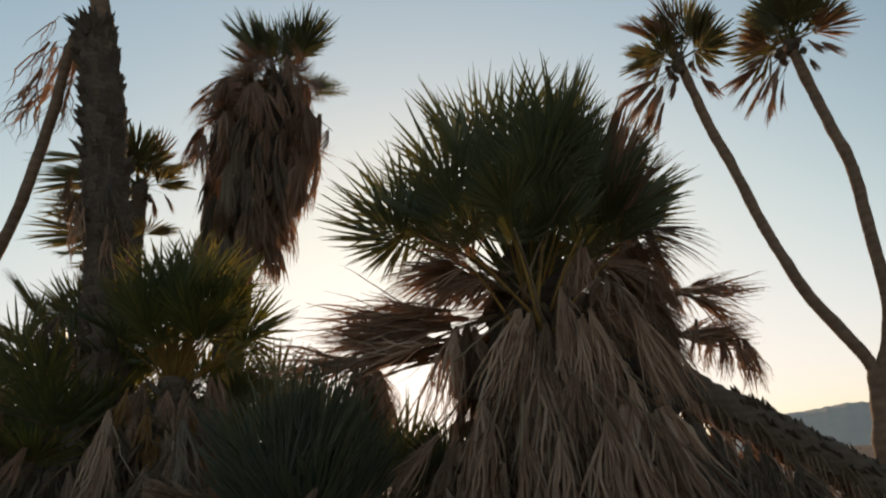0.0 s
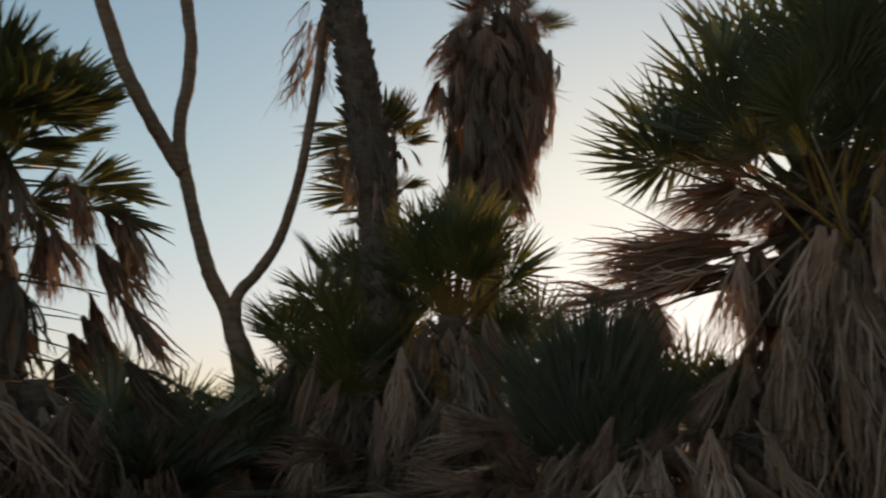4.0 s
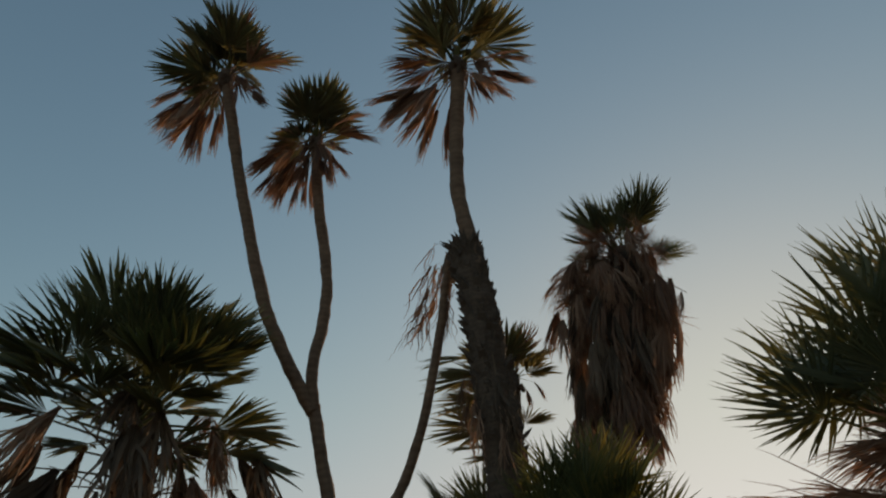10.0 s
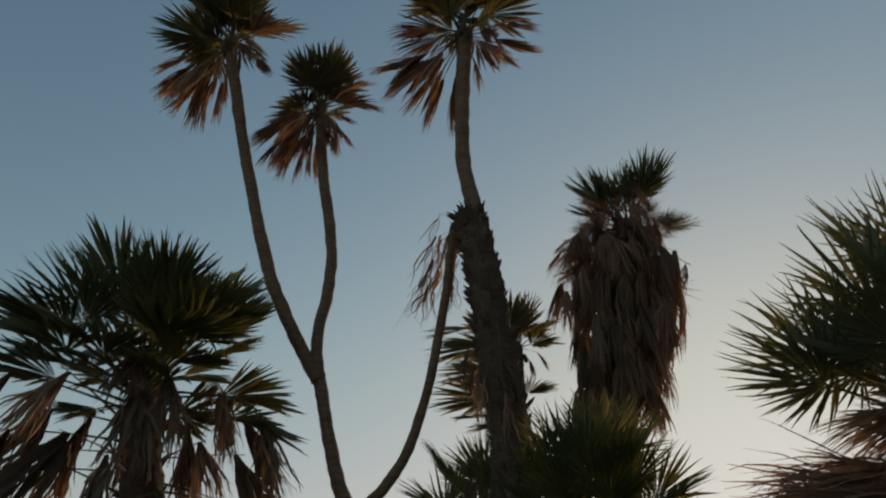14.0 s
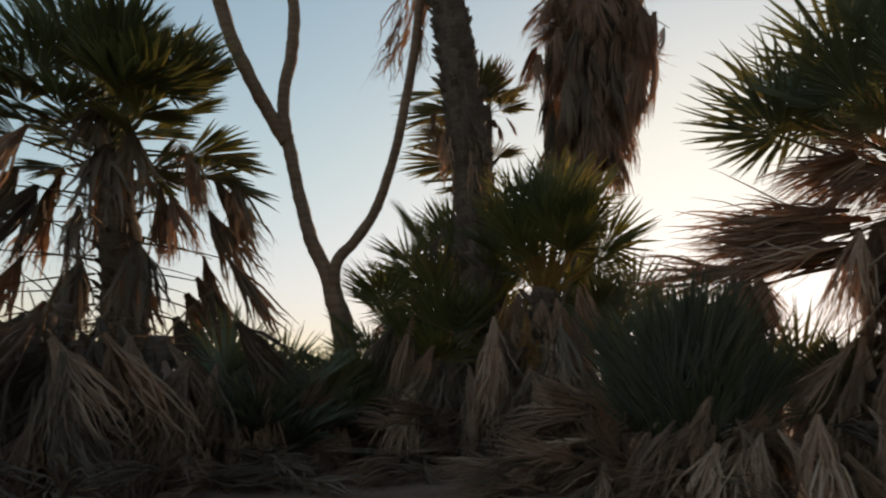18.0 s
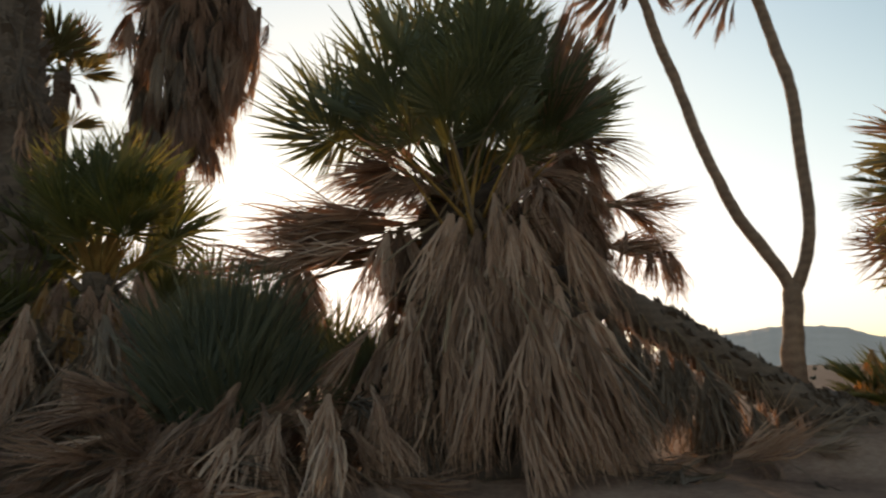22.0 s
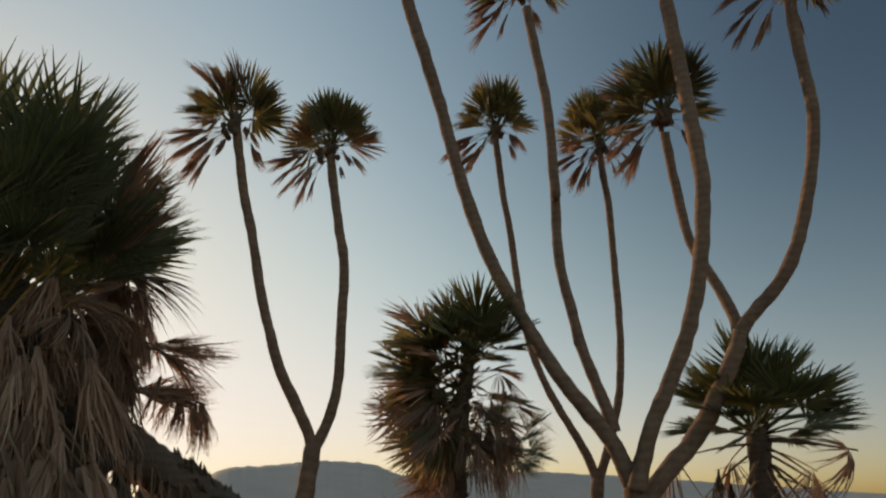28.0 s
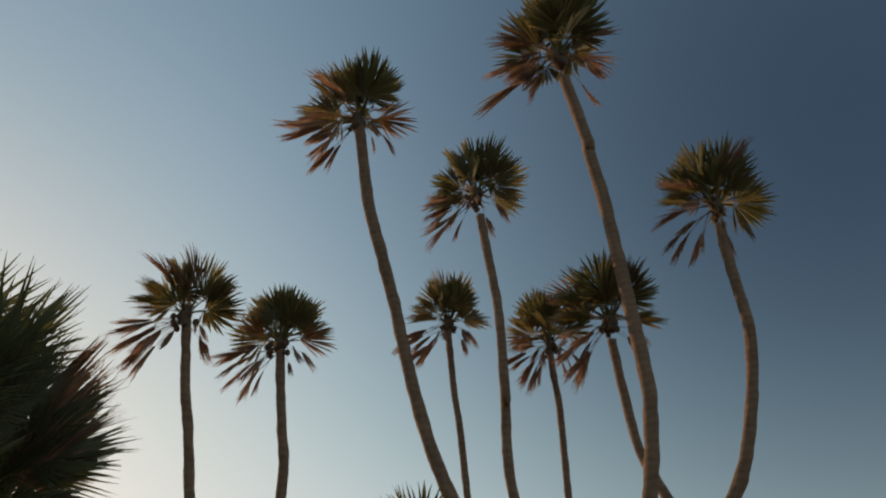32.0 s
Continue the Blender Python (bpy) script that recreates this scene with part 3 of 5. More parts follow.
def head(palm, rng, top, size, green=16, brown=13, blow=300, sorts=None):
    """The tuft at the end of a branch: a few broad green fans that stand apart, brown folded ones below, most of them on the side that the wind blows to."""
    top, size = Vector(top) + Vector((0, 0, 0.04)), size * 1.13
    start = rng.uniform(0, 360)
    for i in range(green):
        f = (i + 0.5) / green
        el = 88 - 54 * f + rng.gauss(0, 6)
        az = start + i * 137.5 + rng.gauss(0, 12)
        put_leaf(palm, rng.choice(sorts or (PALMATE + BROWNFAN[:2])), top + heading(az, 0) * 0.05 - Vector((0, 0, 0.06 * f)), heading(az, el), size * 0.9 * rng.uniform(0.78, 1.0), rng.gauss(0, 0.7))
    for az in (blow - 60, blow, blow + 15, blow + 180):
        put_leaf(palm, rng.choice(sorts or PALMATE + BROWNFAN), top - Vector((0, 0, 0.06)), heading(az + rng.gauss(0, 18), rng.uniform(4, 30)), size * rng.uniform(0.68, 0.84), rng.gauss(0, 0.9))
    # folded dead leaves: most stream out to one side, a few hang on the lee side
    for i in range(brown):
        lee = i % 4 == 3
        az = rng.uniform(blow + 130, blow + 240) if lee else blow + rng.gauss(0, 30)
        el = rng.uniform(-50, -10) if lee else rng.uniform(-62, -8)
        base = top + heading(az, 0) * 0.06 - Vector((0, 0, rng.uniform(0.06, 0.24)))
        put_leaf(palm, rng.choice(BRUSH if lee else LANCE), base, heading(az, el), size * (rng.uniform(0.4, 0.58) if lee else rng.uniform(0.6, 0.92)), rng.gauss(0, 0.7))
    for i in range(8):
        child("fruit", FRUIT, palm, Matrix.Translation(top - Vector((0, 0, 0.16)) + heading(rng.uniform(0, 360), rng.uniform(-60, 20)) * rng.uniform(0.1, 0.17)))
    limb(palm, "crown_heart", [(top - Vector((0, 0, 0.34 * size)), 0.085 * size), (top - Vector((0, 0, 0.1 * size)), 0.125 * size), (top + Vector((0, 0, 0.1 * size)), 0.06 * size)], SHAGGY, rough=0.3, steps=5)


# branching palm in the west: a low fork, two crowned limbs, and one limb that ends in dead fronds
R = random.Random(101)
a_base = Vector((-4.96, 6.51, 1.40))
a_base.z = ground_z(a_base.x, a_base.y) - 0.05
p = thing("doum_palm", a_base, "branching palm with two crowned limbs and one dead limb", "palm", "branching palms")
limb(p, "trunk", [(a_base, 0.16)] + [((-5.05, 6.45, 1.92), 0.137), ((-5.15, 6.38, 2.35), 0.119), ((-5.26, 6.42, 2.60), 0.097)], seed=1)
limb(p, "branch", [((-5.16, 6.38, 2.38), 0.097), ((-5.32, 6.38, 2.74), 0.092), ((-5.53, 6.35, 3.11), 0.088), ((-5.78, 6.40, 3.67), 0.084), ((-5.96, 6.39, 4.25), 0.084), ((-6.09, 6.41, 4.59), 0.100)], seed=2)
limb(p, "branch", [((-6.05, 6.37, 4.49), 0.097), ((-6.21, 6.24, 4.82), 0.092), ((-6.41, 6.05, 5.27), 0.092), ((-6.65, 5.82, 5.91), 0.092), ((-6.84, 5.61, 6.69), 0.090), ((-6.96, 5.48, 7.25), 0.088), ((-7.14, 5.26, 8.14), 0.088), ((-7.29, 5.07, 9.00), 0.092), ((-7.41, 4.92, 9.68), 0.092), ((-7.47, 4.83, 10.16), 0.092)], seed=3)
limb(p, "branch", [((-6.06, 6.37, 4.57), 0.089), ((-6.10, 6.33, 4.91), 0.084), ((-6.10, 6.33, 5.32), 0.082), ((-6.06, 6.37, 5.76), 0.082), ((-6.06, 6.37, 6.39), 0.082), ((-6.14, 6.29, 7.07), 0.082), ((-6.26, 6.19, 7.78), 0.084), ((-6.36, 6.10, 8.68), 0.084), ((-6.39, 6.07, 9.10), 0.084)], seed=4)
limb(p, "branch", [((-5.17, 6.37, 2.45), 0.080), ((-5.11, 6.32, 2.80), 0.070), ((-4.92, 6.41, 3.07), 0.066), ((-4.72, 6.46, 3.36), 0.062), ((-4.55, 6.47, 3.75), 0.059), ((-4.39, 6.45, 4.24), 0.058), ((-4.26, 6.42, 4.77), 0.058), ((-4.14, 6.38, 5.31), 0.058), ((-4.05, 6.32, 5.81), 0.058), ((-3.95, 6.26, 6.15), 0.058)], seed=5)
head(p, R, (-7.45, 4.86, 10.08), 0.92, 17, 26, 265)
head(p, R, (-6.40, 6.06, 9.15), 0.76, 13, 30, 265)
for i in range(16):
    put_leaf(p, R.choice(LANCE + BRUSH), Vector((-6.40, 6.06, 9.02)), heading(R.uniform(60, 230), R.uniform(-78, -30)), R.uniform(.5, .7), R.gauss(0, .7))
top = Vector((-4.05, 6.48, 6.27))
limb(p, "dead_top", [(top - Vector((0, 0, .25)), .09), (top, .1), (top + Vector((.03, 0, .22)), .05), (top + Vector((.05, 0, .36)), .015)], SHAGGY, rough=0.3, steps=6)
for i in range(15):
    put_leaf(p, R.choice(TWIG), top + Vector((R.uniform(-.06, .06), 0, .25 - 0.06 * i)), heading(R.uniform(220, 330), R.uniform(-50, 30)), R.uniform(0.45, 0.85), R.gauss(0, .5))

# palm with a shaggy lower trunk and a bare upper one
R = random.Random(102)
b_pts = [((-3.09, 6.37, 1.40), 0.252), ((-3.18, 6.33, 1.96), 0.231), ((-3.25, 6.30, 2.78), 0.219), ((-3.31, 6.28, 3.80), 0.208), ((-3.41, 6.23, 4.49), 0.208), ((-3.48, 6.20, 5.21), 0.203), ((-3.62, 6.13, 5.94), 0.192), ((-3.68, 6.11, 6.22), 0.153)]
b_base = Vector(b_pts[0][0])
b_base.z = ground_z(b_base.x, b_base.y) - 0.05
b_pts[0] = (b_base, 0.32)
p = thing("doum_palm", b_base, "tall palm with a shaggy brown lower trunk and sparse crown", "palm", "branching palms")
limb(p, "trunk", b_pts, SHAGGY, seed=6, rough=0.12, rings=0.05, steps=16)
stubs(p, b_pts, R, 44, 8, 0.9, 1.5)
limb(p, "branch", [((-3.52, 6.12, 5.85), 0.130), ((-3.56, 6.11, 6.19), 0.115), ((-3.63, 6.07, 6.58), 0.105), ((-3.71, 6.03, 7.09), 0.100), ((-3.72, 6.02, 7.89), 0.100), ((-3.70, 6.03, 8.89), 0.105), ((-3.70, 6.04, 9.49), 0.100)], seed=7, label="bare smooth grey-brown upper trunk")
head(p, R, (-3.70, 6.03, 9.5), 0.92, 10, 20, 265)
for i in range(6):
    put_leaf(p, R.choice(LANCE), Vector((-3.70, 6.03, 9.42)), heading(R.uniform(50, 160), R.uniform(-70, 0)), R.uniform(.6, .85), R.gauss(0, .7))
for i in range(30):
    f = R.uniform(0.15, 0.95)
    q = spline([(*a, r) for a, r in b_pts], 12)[int(f * 58)]
    az = R.uniform(90, 300)
    put_leaf(p, R.choice(TWIG + DARKSTRAY[:4]), Vector(q[:3]) + heading(az, 0) * q[3] * 0.95, heading(az, R.uniform(-85, -58)), R.uniform(0.35, 0.75), R.gauss(0, .6))

# branching palm in the east, two limbs
R = random.Random(103)
c_base = Vector((4.12, 6.36, 0.92))
c_base.z = ground_z(c_base.x, c_base.y) - 0.05
p = thing("doum_palm", c_base, "forked palm with two slim limbs standing on open sand", "palm", "branching palms")
limb(p, "trunk", [(c_base, 0.14)] + [((4.06, 6.32, 1.33), 0.108), ((4.09, 6.30, 1.67), 0.101), ((4.12, 6.28, 2.03), 0.090), ((4.14, 6.27, 2.17), 0.072)], seed=8)
limb(p, "branch", [((4.13, 6.28, 2.05), 0.065), ((4.07, 6.31, 2.26), 0.061), ((3.92, 6.40, 2.59), 0.061), ((3.75, 6.49, 2.95), 0.060), ((3.60, 6.56, 3.42), 0.058), ((3.48, 6.63, 3.88), 0.057), ((3.36, 6.68, 4.43), 0.057), ((3.21, 6.74, 4.99), 0.057), ((3.09, 6.80, 5.62), 0.057), ((3.02, 6.82, 5.95), 0.057)], seed=9)
limb(p, "branch", [((4.13, 6.28, 2.05), 0.065), ((4.20, 6.23, 2.24), 0.061), ((4.28, 6.18, 2.52), 0.060), ((4.32, 6.15, 2.90), 0.057), ((4.32, 6.16, 3.56), 0.057), ((4.31, 6.16, 4.20), 0.057), ((4.23, 6.21, 4.70), 0.057), ((4.14, 6.27, 5.31), 0.057), ((4.09, 6.29, 5.66), 0.057)], seed=10)
head(p, R, (3.01, 6.83, 5.98), 0.54, 14, 19)
head(p, R, (4.08, 6.30, 5.80), 0.52, 15, 17)

# the large branching palm in the east: a short trunk and three limbs
R = random.Random(104)
d_base = Vector((6.44, 4.02, 1.22))
d_base.z = ground_z(d_base.x, d_base.y) - 0.05
p = thing("doum_palm", d_base, "large branching palm with three long bare limbs", "palm", "branching palms")
limb(p, "trunk", [(d_base, 0.175), ((6.50, 3.97, 0.95), 0.125), ((6.55, 3.94, 1.28), 0.108), ((6.57, 3.91, 1.67), 0.110), ((6.58, 3.89, 1.93), 0.106)], seed=12)
limb(p, "branch", [((6.56, 3.93, 1.73), 0.097), ((6.47, 4.06, 2.15), 0.090), ((6.33, 4.26, 2.49), 0.086), ((6.14, 4.50, 2.92), 0.084), ((5.96, 4.73, 3.45), 0.083), ((5.79, 4.93, 3.94), 0.083), ((5.60, 5.13, 4.61), 0.083), ((5.42, 5.31, 5.47), 0.084), ((5.25, 5.46, 6.40), 0.084), ((4.98, 5.51, 7.19), 0.086), ((4.77, 5.65, 8.08), 0.088), ((4.62, 5.75, 9.14), 0.088), ((4.56, 5.80, 9.65), 0.088)], seed=13)
limb(p, "branch", [((6.57, 4.09, 2.27), 0.075), ((6.52, 4.16, 2.58), 0.069), ((6.46, 4.25, 2.91), 0.066), ((6.40, 4.33, 3.24), 0.065), ((6.36, 4.38, 3.58), 0.063), ((6.29, 4.48, 4.30), 0.063), ((6.29, 4.48, 5.05), 0.063), ((6.18, 4.39, 5.23), 0.063), ((6.16, 4.42, 6.40), 0.063), ((6.09, 4.51, 7.34), 0.063), ((6.03, 4.57, 8.01), 0.066)], seed=14)
limb(p, "branch", [((6.50, 3.84, 1.67), 0.097), ((6.54, 3.77, 1.95), 0.088), ((6.62, 3.63, 2.36), 0.086), ((6.73, 3.45, 2.77), 0.084), ((6.83, 3.25, 3.25), 0.084), ((6.91, 3.11, 3.74), 0.084), ((6.95, 3.01, 4.19), 0.084), ((6.99, 2.94, 4.73), 0.084), ((6.99, 2.90, 5.15), 0.086), ((6.97, 2.94, 6.27), 0.088), ((6.93, 3.01, 7.97), 0.090), ((6.89, 3.10, 8.97), 0.091), ((6.83, 3.06, 9.11), 0.092), ((6.74, 3.23, 10.61), 0.092)], seed=15)
head(p, R, (4.53, 5.82, 9.85), 0.82, 14, 12)
head(p, R, (6.00, 4.61, 8.45), 0.64, 13, 13)
head(p, R, (6.72, 3.27, 11.25), 0.94, 15, 12)

# a leaning limb with its own fork, from the same foot
R = random.Random(105)
e_base = Vector((6.62, 3.99, 1.20))
e_base.z = ground_z(e_base.x, e_base.y) - 0.05
p = thing("doum_palm", e_base, "leaning forked palm with two curved limbs", "palm", "branching palms")
limb(p, "trunk", [(e_base, 0.12), ((6.66, 4.0, 1.3), 0.10), ((6.88, 3.9, 1.66), 0.10), ((7.10, 3.76, 1.93), 0.10), ((7.32, 3.61, 2.18), 0.099), ((7.45, 3.36, 2.59), 0.095), ((7.57, 3.11, 3.11), 0.088), ((7.61, 3.01, 3.37), 0.079)], seed=16)
limb(p, "branch", [((7.78, 3.13, 3.28), 0.075), ((7.78, 3.12, 3.52), 0.070), ((7.75, 3.19, 3.80), 0.067), ((7.69, 3.32, 4.18), 0.063), ((7.63, 3.46, 4.59), 0.062), ((7.60, 3.51, 5.05), 0.060), ((7.58, 3.55, 5.62), 0.060), ((7.57, 3.58, 6.17), 0.062)], seed=17)
limb(p, "branch", [((7.69, 3.09, 3.26), 0.079), ((7.71, 3.03, 3.41), 0.079), ((7.77, 2.89, 3.60), 0.077), ((7.86, 2.66, 3.84), 0.076), ((7.93, 2.46, 4.13), 0.074), ((7.98, 2.30, 4.50), 0.072), ((8.03, 2.14, 5.00), 0.070), ((8.07, 2.02, 5.48), 0.070), ((8.00, 1.91, 5.93), 0.070), ((8.00, 1.91, 6.52), 0.070), ((8.00, 1.91, 7.10), 0.072), ((8.01, 1.89, 7.52), 0.072)], seed=18)
head(p, R, (7.57, 3.57, 6.51), 0.66, 14, 12)
head(p, R, (8.00, 1.89, 7.89), 0.66, 14, 9)

# a second forked palm behind it
R = random.Random(106)
f_base = Vector((8.03, 5.49, 1.13))
f_base.z = ground_z(f_base.x, f_base.y) - 0.05
p = thing("doum_palm", f_base, "slim forked palm with two small crowns", "palm", "branching palms")
limb(p, "trunk", [(f_base, 0.16)] + [((8.04, 5.48, 1.36), 0.101), ((8.06, 5.45, 1.76), 0.088), ((8.07, 5.43, 1.98), 0.075)], seed=19)
limb(p, "branch", [((8.06, 5.45, 1.83), 0.066), ((7.99, 5.54, 2.16), 0.062), ((7.86, 5.71, 2.56), 0.057), ((7.73, 5.88, 2.96), 0.055), ((7.61, 6.02, 3.40), 0.053), ((7.53, 6.12, 3.89), 0.053), ((7.46, 6.20, 4.61), 0.053), ((7.40, 6.27, 5.54), 0.053), ((7.34, 6.34, 6.18), 0.053), ((7.29, 6.39, 6.96), 0.055), ((7.27, 6.41, 7.36), 0.055)], seed=20)
limb(p, "branch", [((8.15, 5.50, 1.83), 0.066), ((8.23, 5.38, 2.17), 0.060), ((8.33, 5.24, 2.71), 0.056), ((8.38, 5.16, 3.15), 0.055), ((8.41, 5.11, 3.77), 0.053), ((8.42, 5.10, 4.42), 0.053), ((8.42, 5.10, 5.00), 0.053), ((8.42, 5.10, 5.85), 0.053), ((8.39, 5.14, 6.49), 0.055), ((8.38, 5.15, 6.95), 0.055)], seed=21)
head(p, R, (7.27, 6.41, 7.43), 0.60, 14, 17)
head(p, R, (8.39, 5.15, 7.03), 0.60, 14, 15)

# the great fan palm with a skirt of dead leaves; its trunk lies along the sand and rises into the crown
R = random.Random(107)
g_pts = [((4.44, 5.45, 0.52), 0.12), ((4.21, 5.49, 0.76), 0.22), ((3.93, 5.55, 0.93), 0.20), ((3.70, 5.44, 0.94), 0.175), ((3.31, 5.39, 1.16), 0.165), ((2.74, 5.36, 1.49), 0.16), ((2.16, 5.28, 1.79), 0.16), ((1.54, 5.27, 2.22), 0.15), ((1.02, 5.17, 2.65), 0.145), ((0.84, 5.19, 3.09), 0.128)]
g_base = Vector(g_pts[0][0])
p = thing("fan_palm", g_base, "great fan palm on a lying trunk with a dead-leaf skirt", "palm", "fan palms")
limb(p, "trunk", g_pts, SHAGGY, seed=22, rough=0.13, rings=0.06, steps=12)
stubs(p, g_pts[:7], R, 42, 7, 0.6, 1.5)
for i in range(20):
    q = Vector(g_pts[0][0]).lerp(Vector(g_pts[2][0]), R.random())
    az = R.uniform(120, 280)
    put_leaf(p, R.choice(BRUSH), q + heading(az, 0) * .12 + Vector((0, 0, .05)), heading(az, R.uniform(-60, 10)), R.uniform(.22, .36), R.gauss(0, .5))
hub = Vector((0.78, 5.20, 2.81))
# filler core behind the skirt, coloured dark to stand for shade between its leaves
limb(p, "thatch", [(hub + Vector((.25, .2, -2.45)), .9), (hub + Vector((.25, .2, -1.95)), .86), (hub + Vector((.2, .2, -1.4)), .8), (hub + Vector((.12, .15, -.8)), .68), (hub + Vector((.06, .08, -.35)), .45), (hub + Vector((0, .05, .15)), .27), (hub + Vector((0, .05, .5)), .1)], SHADEMAT, seed=40, rough=0.25, rings=0.04, label="filler core of old dead leaves, darkened as shade between fronds")
PALEFAN = family(5, DRY, STALK_DRY, strips=28, spread=58, split=0.4, fold=-0.2, droop=0.3, jitter=0.07, curl=0.2, stalk=0.9, bend=0.15, nod=0.35, broad=0.66)
FLAT = hanging(8, DRY, 0.5, 0.1, 19, strips=20, wrap=50, mid=0.04, end=0.075, flat=0.4, sag=0.05, width=0.012, fray=0.024)
BIG = family(7, GREEN, STALK_GREEN, strips=36, spread=98, split=0.42, fold=0.3, droop=0.08, jitter=0.04, stalk=1.45, bend=0.05, broad=0.6)
ORANGEBIG = family(3, GREEN, STALK_ORANGE, strips=34, spread=95, split=0.45, fold=0.3, droop=0.08, jitter=0.035, stalk=1.45, bend=0.05, broad=0.6)
heart = hub + Vector((-.05, -.05, -.15))
# fans that make the crown's outline, by the place of their tips round the hub
GREAT_CROWN = [(-1.74, -.10, .84), (-1.62, .10, 1.12), (-1.25, .20, 1.38), (-1.0, .0, 1.68), (-.70, -.2, 1.95), (-.5, .2, 2.12), (-.18, .0, 2.2), (.22, -.2, 2.0),
               (.62, .2, 1.8), (1.0, .0, 1.55), (1.3, .0, 1.2), (.45, -.3, 2.0), (1.14, .25, 1.45)]
for i, tip in enumerate(GREAT_CROWN):
    reach(p, BIG[i % 7], heart + Vector((tip[0], tip[1], 0)) * .06, hub + Vector(tip), R.choice((-1, 1)) * R.uniform(.5, 1.0))
# the fans in front of and behind them
for i in range(20):
    az, el = i * 137.5 + R.uniform(-20, 20), R.uniform(40, 80)
    reach(p, (ORANGEBIG if i % 5 == 0 else BIG)[i % 3], heart + heading(az, 0) * .06, heart + heading(az, el) * R.uniform(1.5, 1.95), R.gauss(0, .35))
for az, el, far in ((178, 66, 1.5), (150, 52, 1.35), (205, 55, 1.4), (165, 40, 1.2), (195, 35, 1.15)):
    reach(p, R.choice(ORANGEBIG), heart + heading(az, 0) * .1 - Vector((0, 0, .1)), heart + heading(az, el) * far, R.gauss(0, .3))
for i in range(11):
    az = 128 + 11 * i + R.uniform(-6, 6)
    reach(p, R.choice(BIG), heart + heading(az, 0) * .12 + Vector((0, 0, .1)), heart + heading(az, R.uniform(22, 50)) * R.uniform(1.05, 1.4), R.gauss(0, .5))
for tip in ((-1.4, .3, 1.0), (-1.3, -.3, .98), (-1.0, -.5, 1.0), (-1.2, .4, .9), (.4, -.5, 1.85)):
    reach(p, R.choice(BIG), heart + Vector((0, 0, .1)), hub + Vector(tip), R.choice((-1, 1)) * R.uniform(.3, 1.0))
# the smaller second crown on its east side, half brown
side = hub + Vector((.42, .35, .0))
foot = Vector((side.x + .15, side.y + .3, 0))
foot.z = ground_z(foot.x, foot.y) - .05
p2 = thing("fan_palm", foot, "half-brown fan palm crowded against the great skirted one", "palm", "fan palms")
limb(p2, "trunk", [(foot, .2), (foot.lerp(side, .5) + Vector((.05, 0, 0)), .16), (side, .12)], SHAGGY, seed=43, rough=0.13, rings=0.05)
for i in range(9):
    az = R.uniform(20, 150)
    reach(p2, R.choice(STIFF + BROWNSTIFF), side, side + heading(az, R.uniform(55, 82)) * R.uniform(1.2, 1.5), R.gauss(0, .6))
for i in range(46):
    az, f = R.uniform(40, 190), R.random()
    root = side + Vector((.22, -.2, .45 - 1.15 * f))
    neck = root + heading(az, R.uniform(-10, 40)) * R.uniform(.2, .5)
    hang(p2, R.choice(HANG + RUSTHANG + RUSTDRAPE), root, neck, neck + Vector((R.uniform(-.05, .25), R.uniform(-.2, .05), R.uniform(-.75, -.4))), R.gauss(0, .8))
for dx, dz, drop in ((.55, .62, .3), (.62, .30, .28), (.66, .05, .3), (.5, .85, .25)):
    neck = hub + Vector((.45 + dx, .1, dz))
    hang(p2, R.choice(TWIG + BRUSH), side + Vector((.1, 0, dz - .25)), neck, neck + Vector((.08, -.1, -drop)), R.gauss(0, .8))
for tip in ((.80, -.2, 1.66), (.90, -.1, 1.55), (.86, -.25, 1.48), (1.0, -.15, 1.40)):
    neck = side.lerp(hub + Vector(tip), .62)
    hang(p2, R.choice(BRUSH + TWIG), side + Vector((.05, -.1, .2)), neck, hub + Vector(tip), R.gauss(0, .9))
for tip in ((1.15, .0, 1.15), (1.28, -.1, 1.0), (1.2, -.2, 1.08), (1.25, .1, .9)):
    reach(p2, R.choice(NARROW), side + Vector((.05, -.1, .2)), hub + Vector(tip), R.gauss(0, .9))
for tip in ((1.02, -.1, .9), (1.08, -.2, .7), (1.0, .1, .55), (1.1, -.3, .45)):
    reach(p2, R.choice(BROWNSTIFF + LIMPDRY), side + Vector((.05, -.1, .1)), hub + Vector(tip), R.gauss(0, .9))
# half-dead fans just under the green ones, most of them on the west side
for tip in ((-1.30, -.10, .41), (-1.22, .25, .28), (-1.05, -.25, .25), (-1.15, .0, .3), (-1.0, .15, .2), (-.85, .1, .3), (-.8, -.3, .1), (-1.32, -.1, .5), (-1.25, -.3, .38), (-1.05, -.4, .16),
            (-.85, -.5, .05), (-1.0, -.3, .45), (-.7, -.5, .15), (-.6, -.55, -.05), (-.65, .2, .0), (-.5, -.45, .1), (-.55, -.2, .25)):
    reach(p, R.choice(PALEFAN), heart + Vector((-.1, -.1, .05)), hub + Vector((tip[0] * .86, tip[1], tip[2])), R.choice((-1, 1)) * R.uniform(.4, 1.1))
for i in range(18):
    az = R.uniform(-20, 130)
    reach(p, R.choice(BROWNSTIFF + LIMPDRY), heart + heading(az, 0) * .1, heart + heading(az, R.uniform(5, 45)) * R.uniform(.9, 1.15), R.gauss(0, .5))
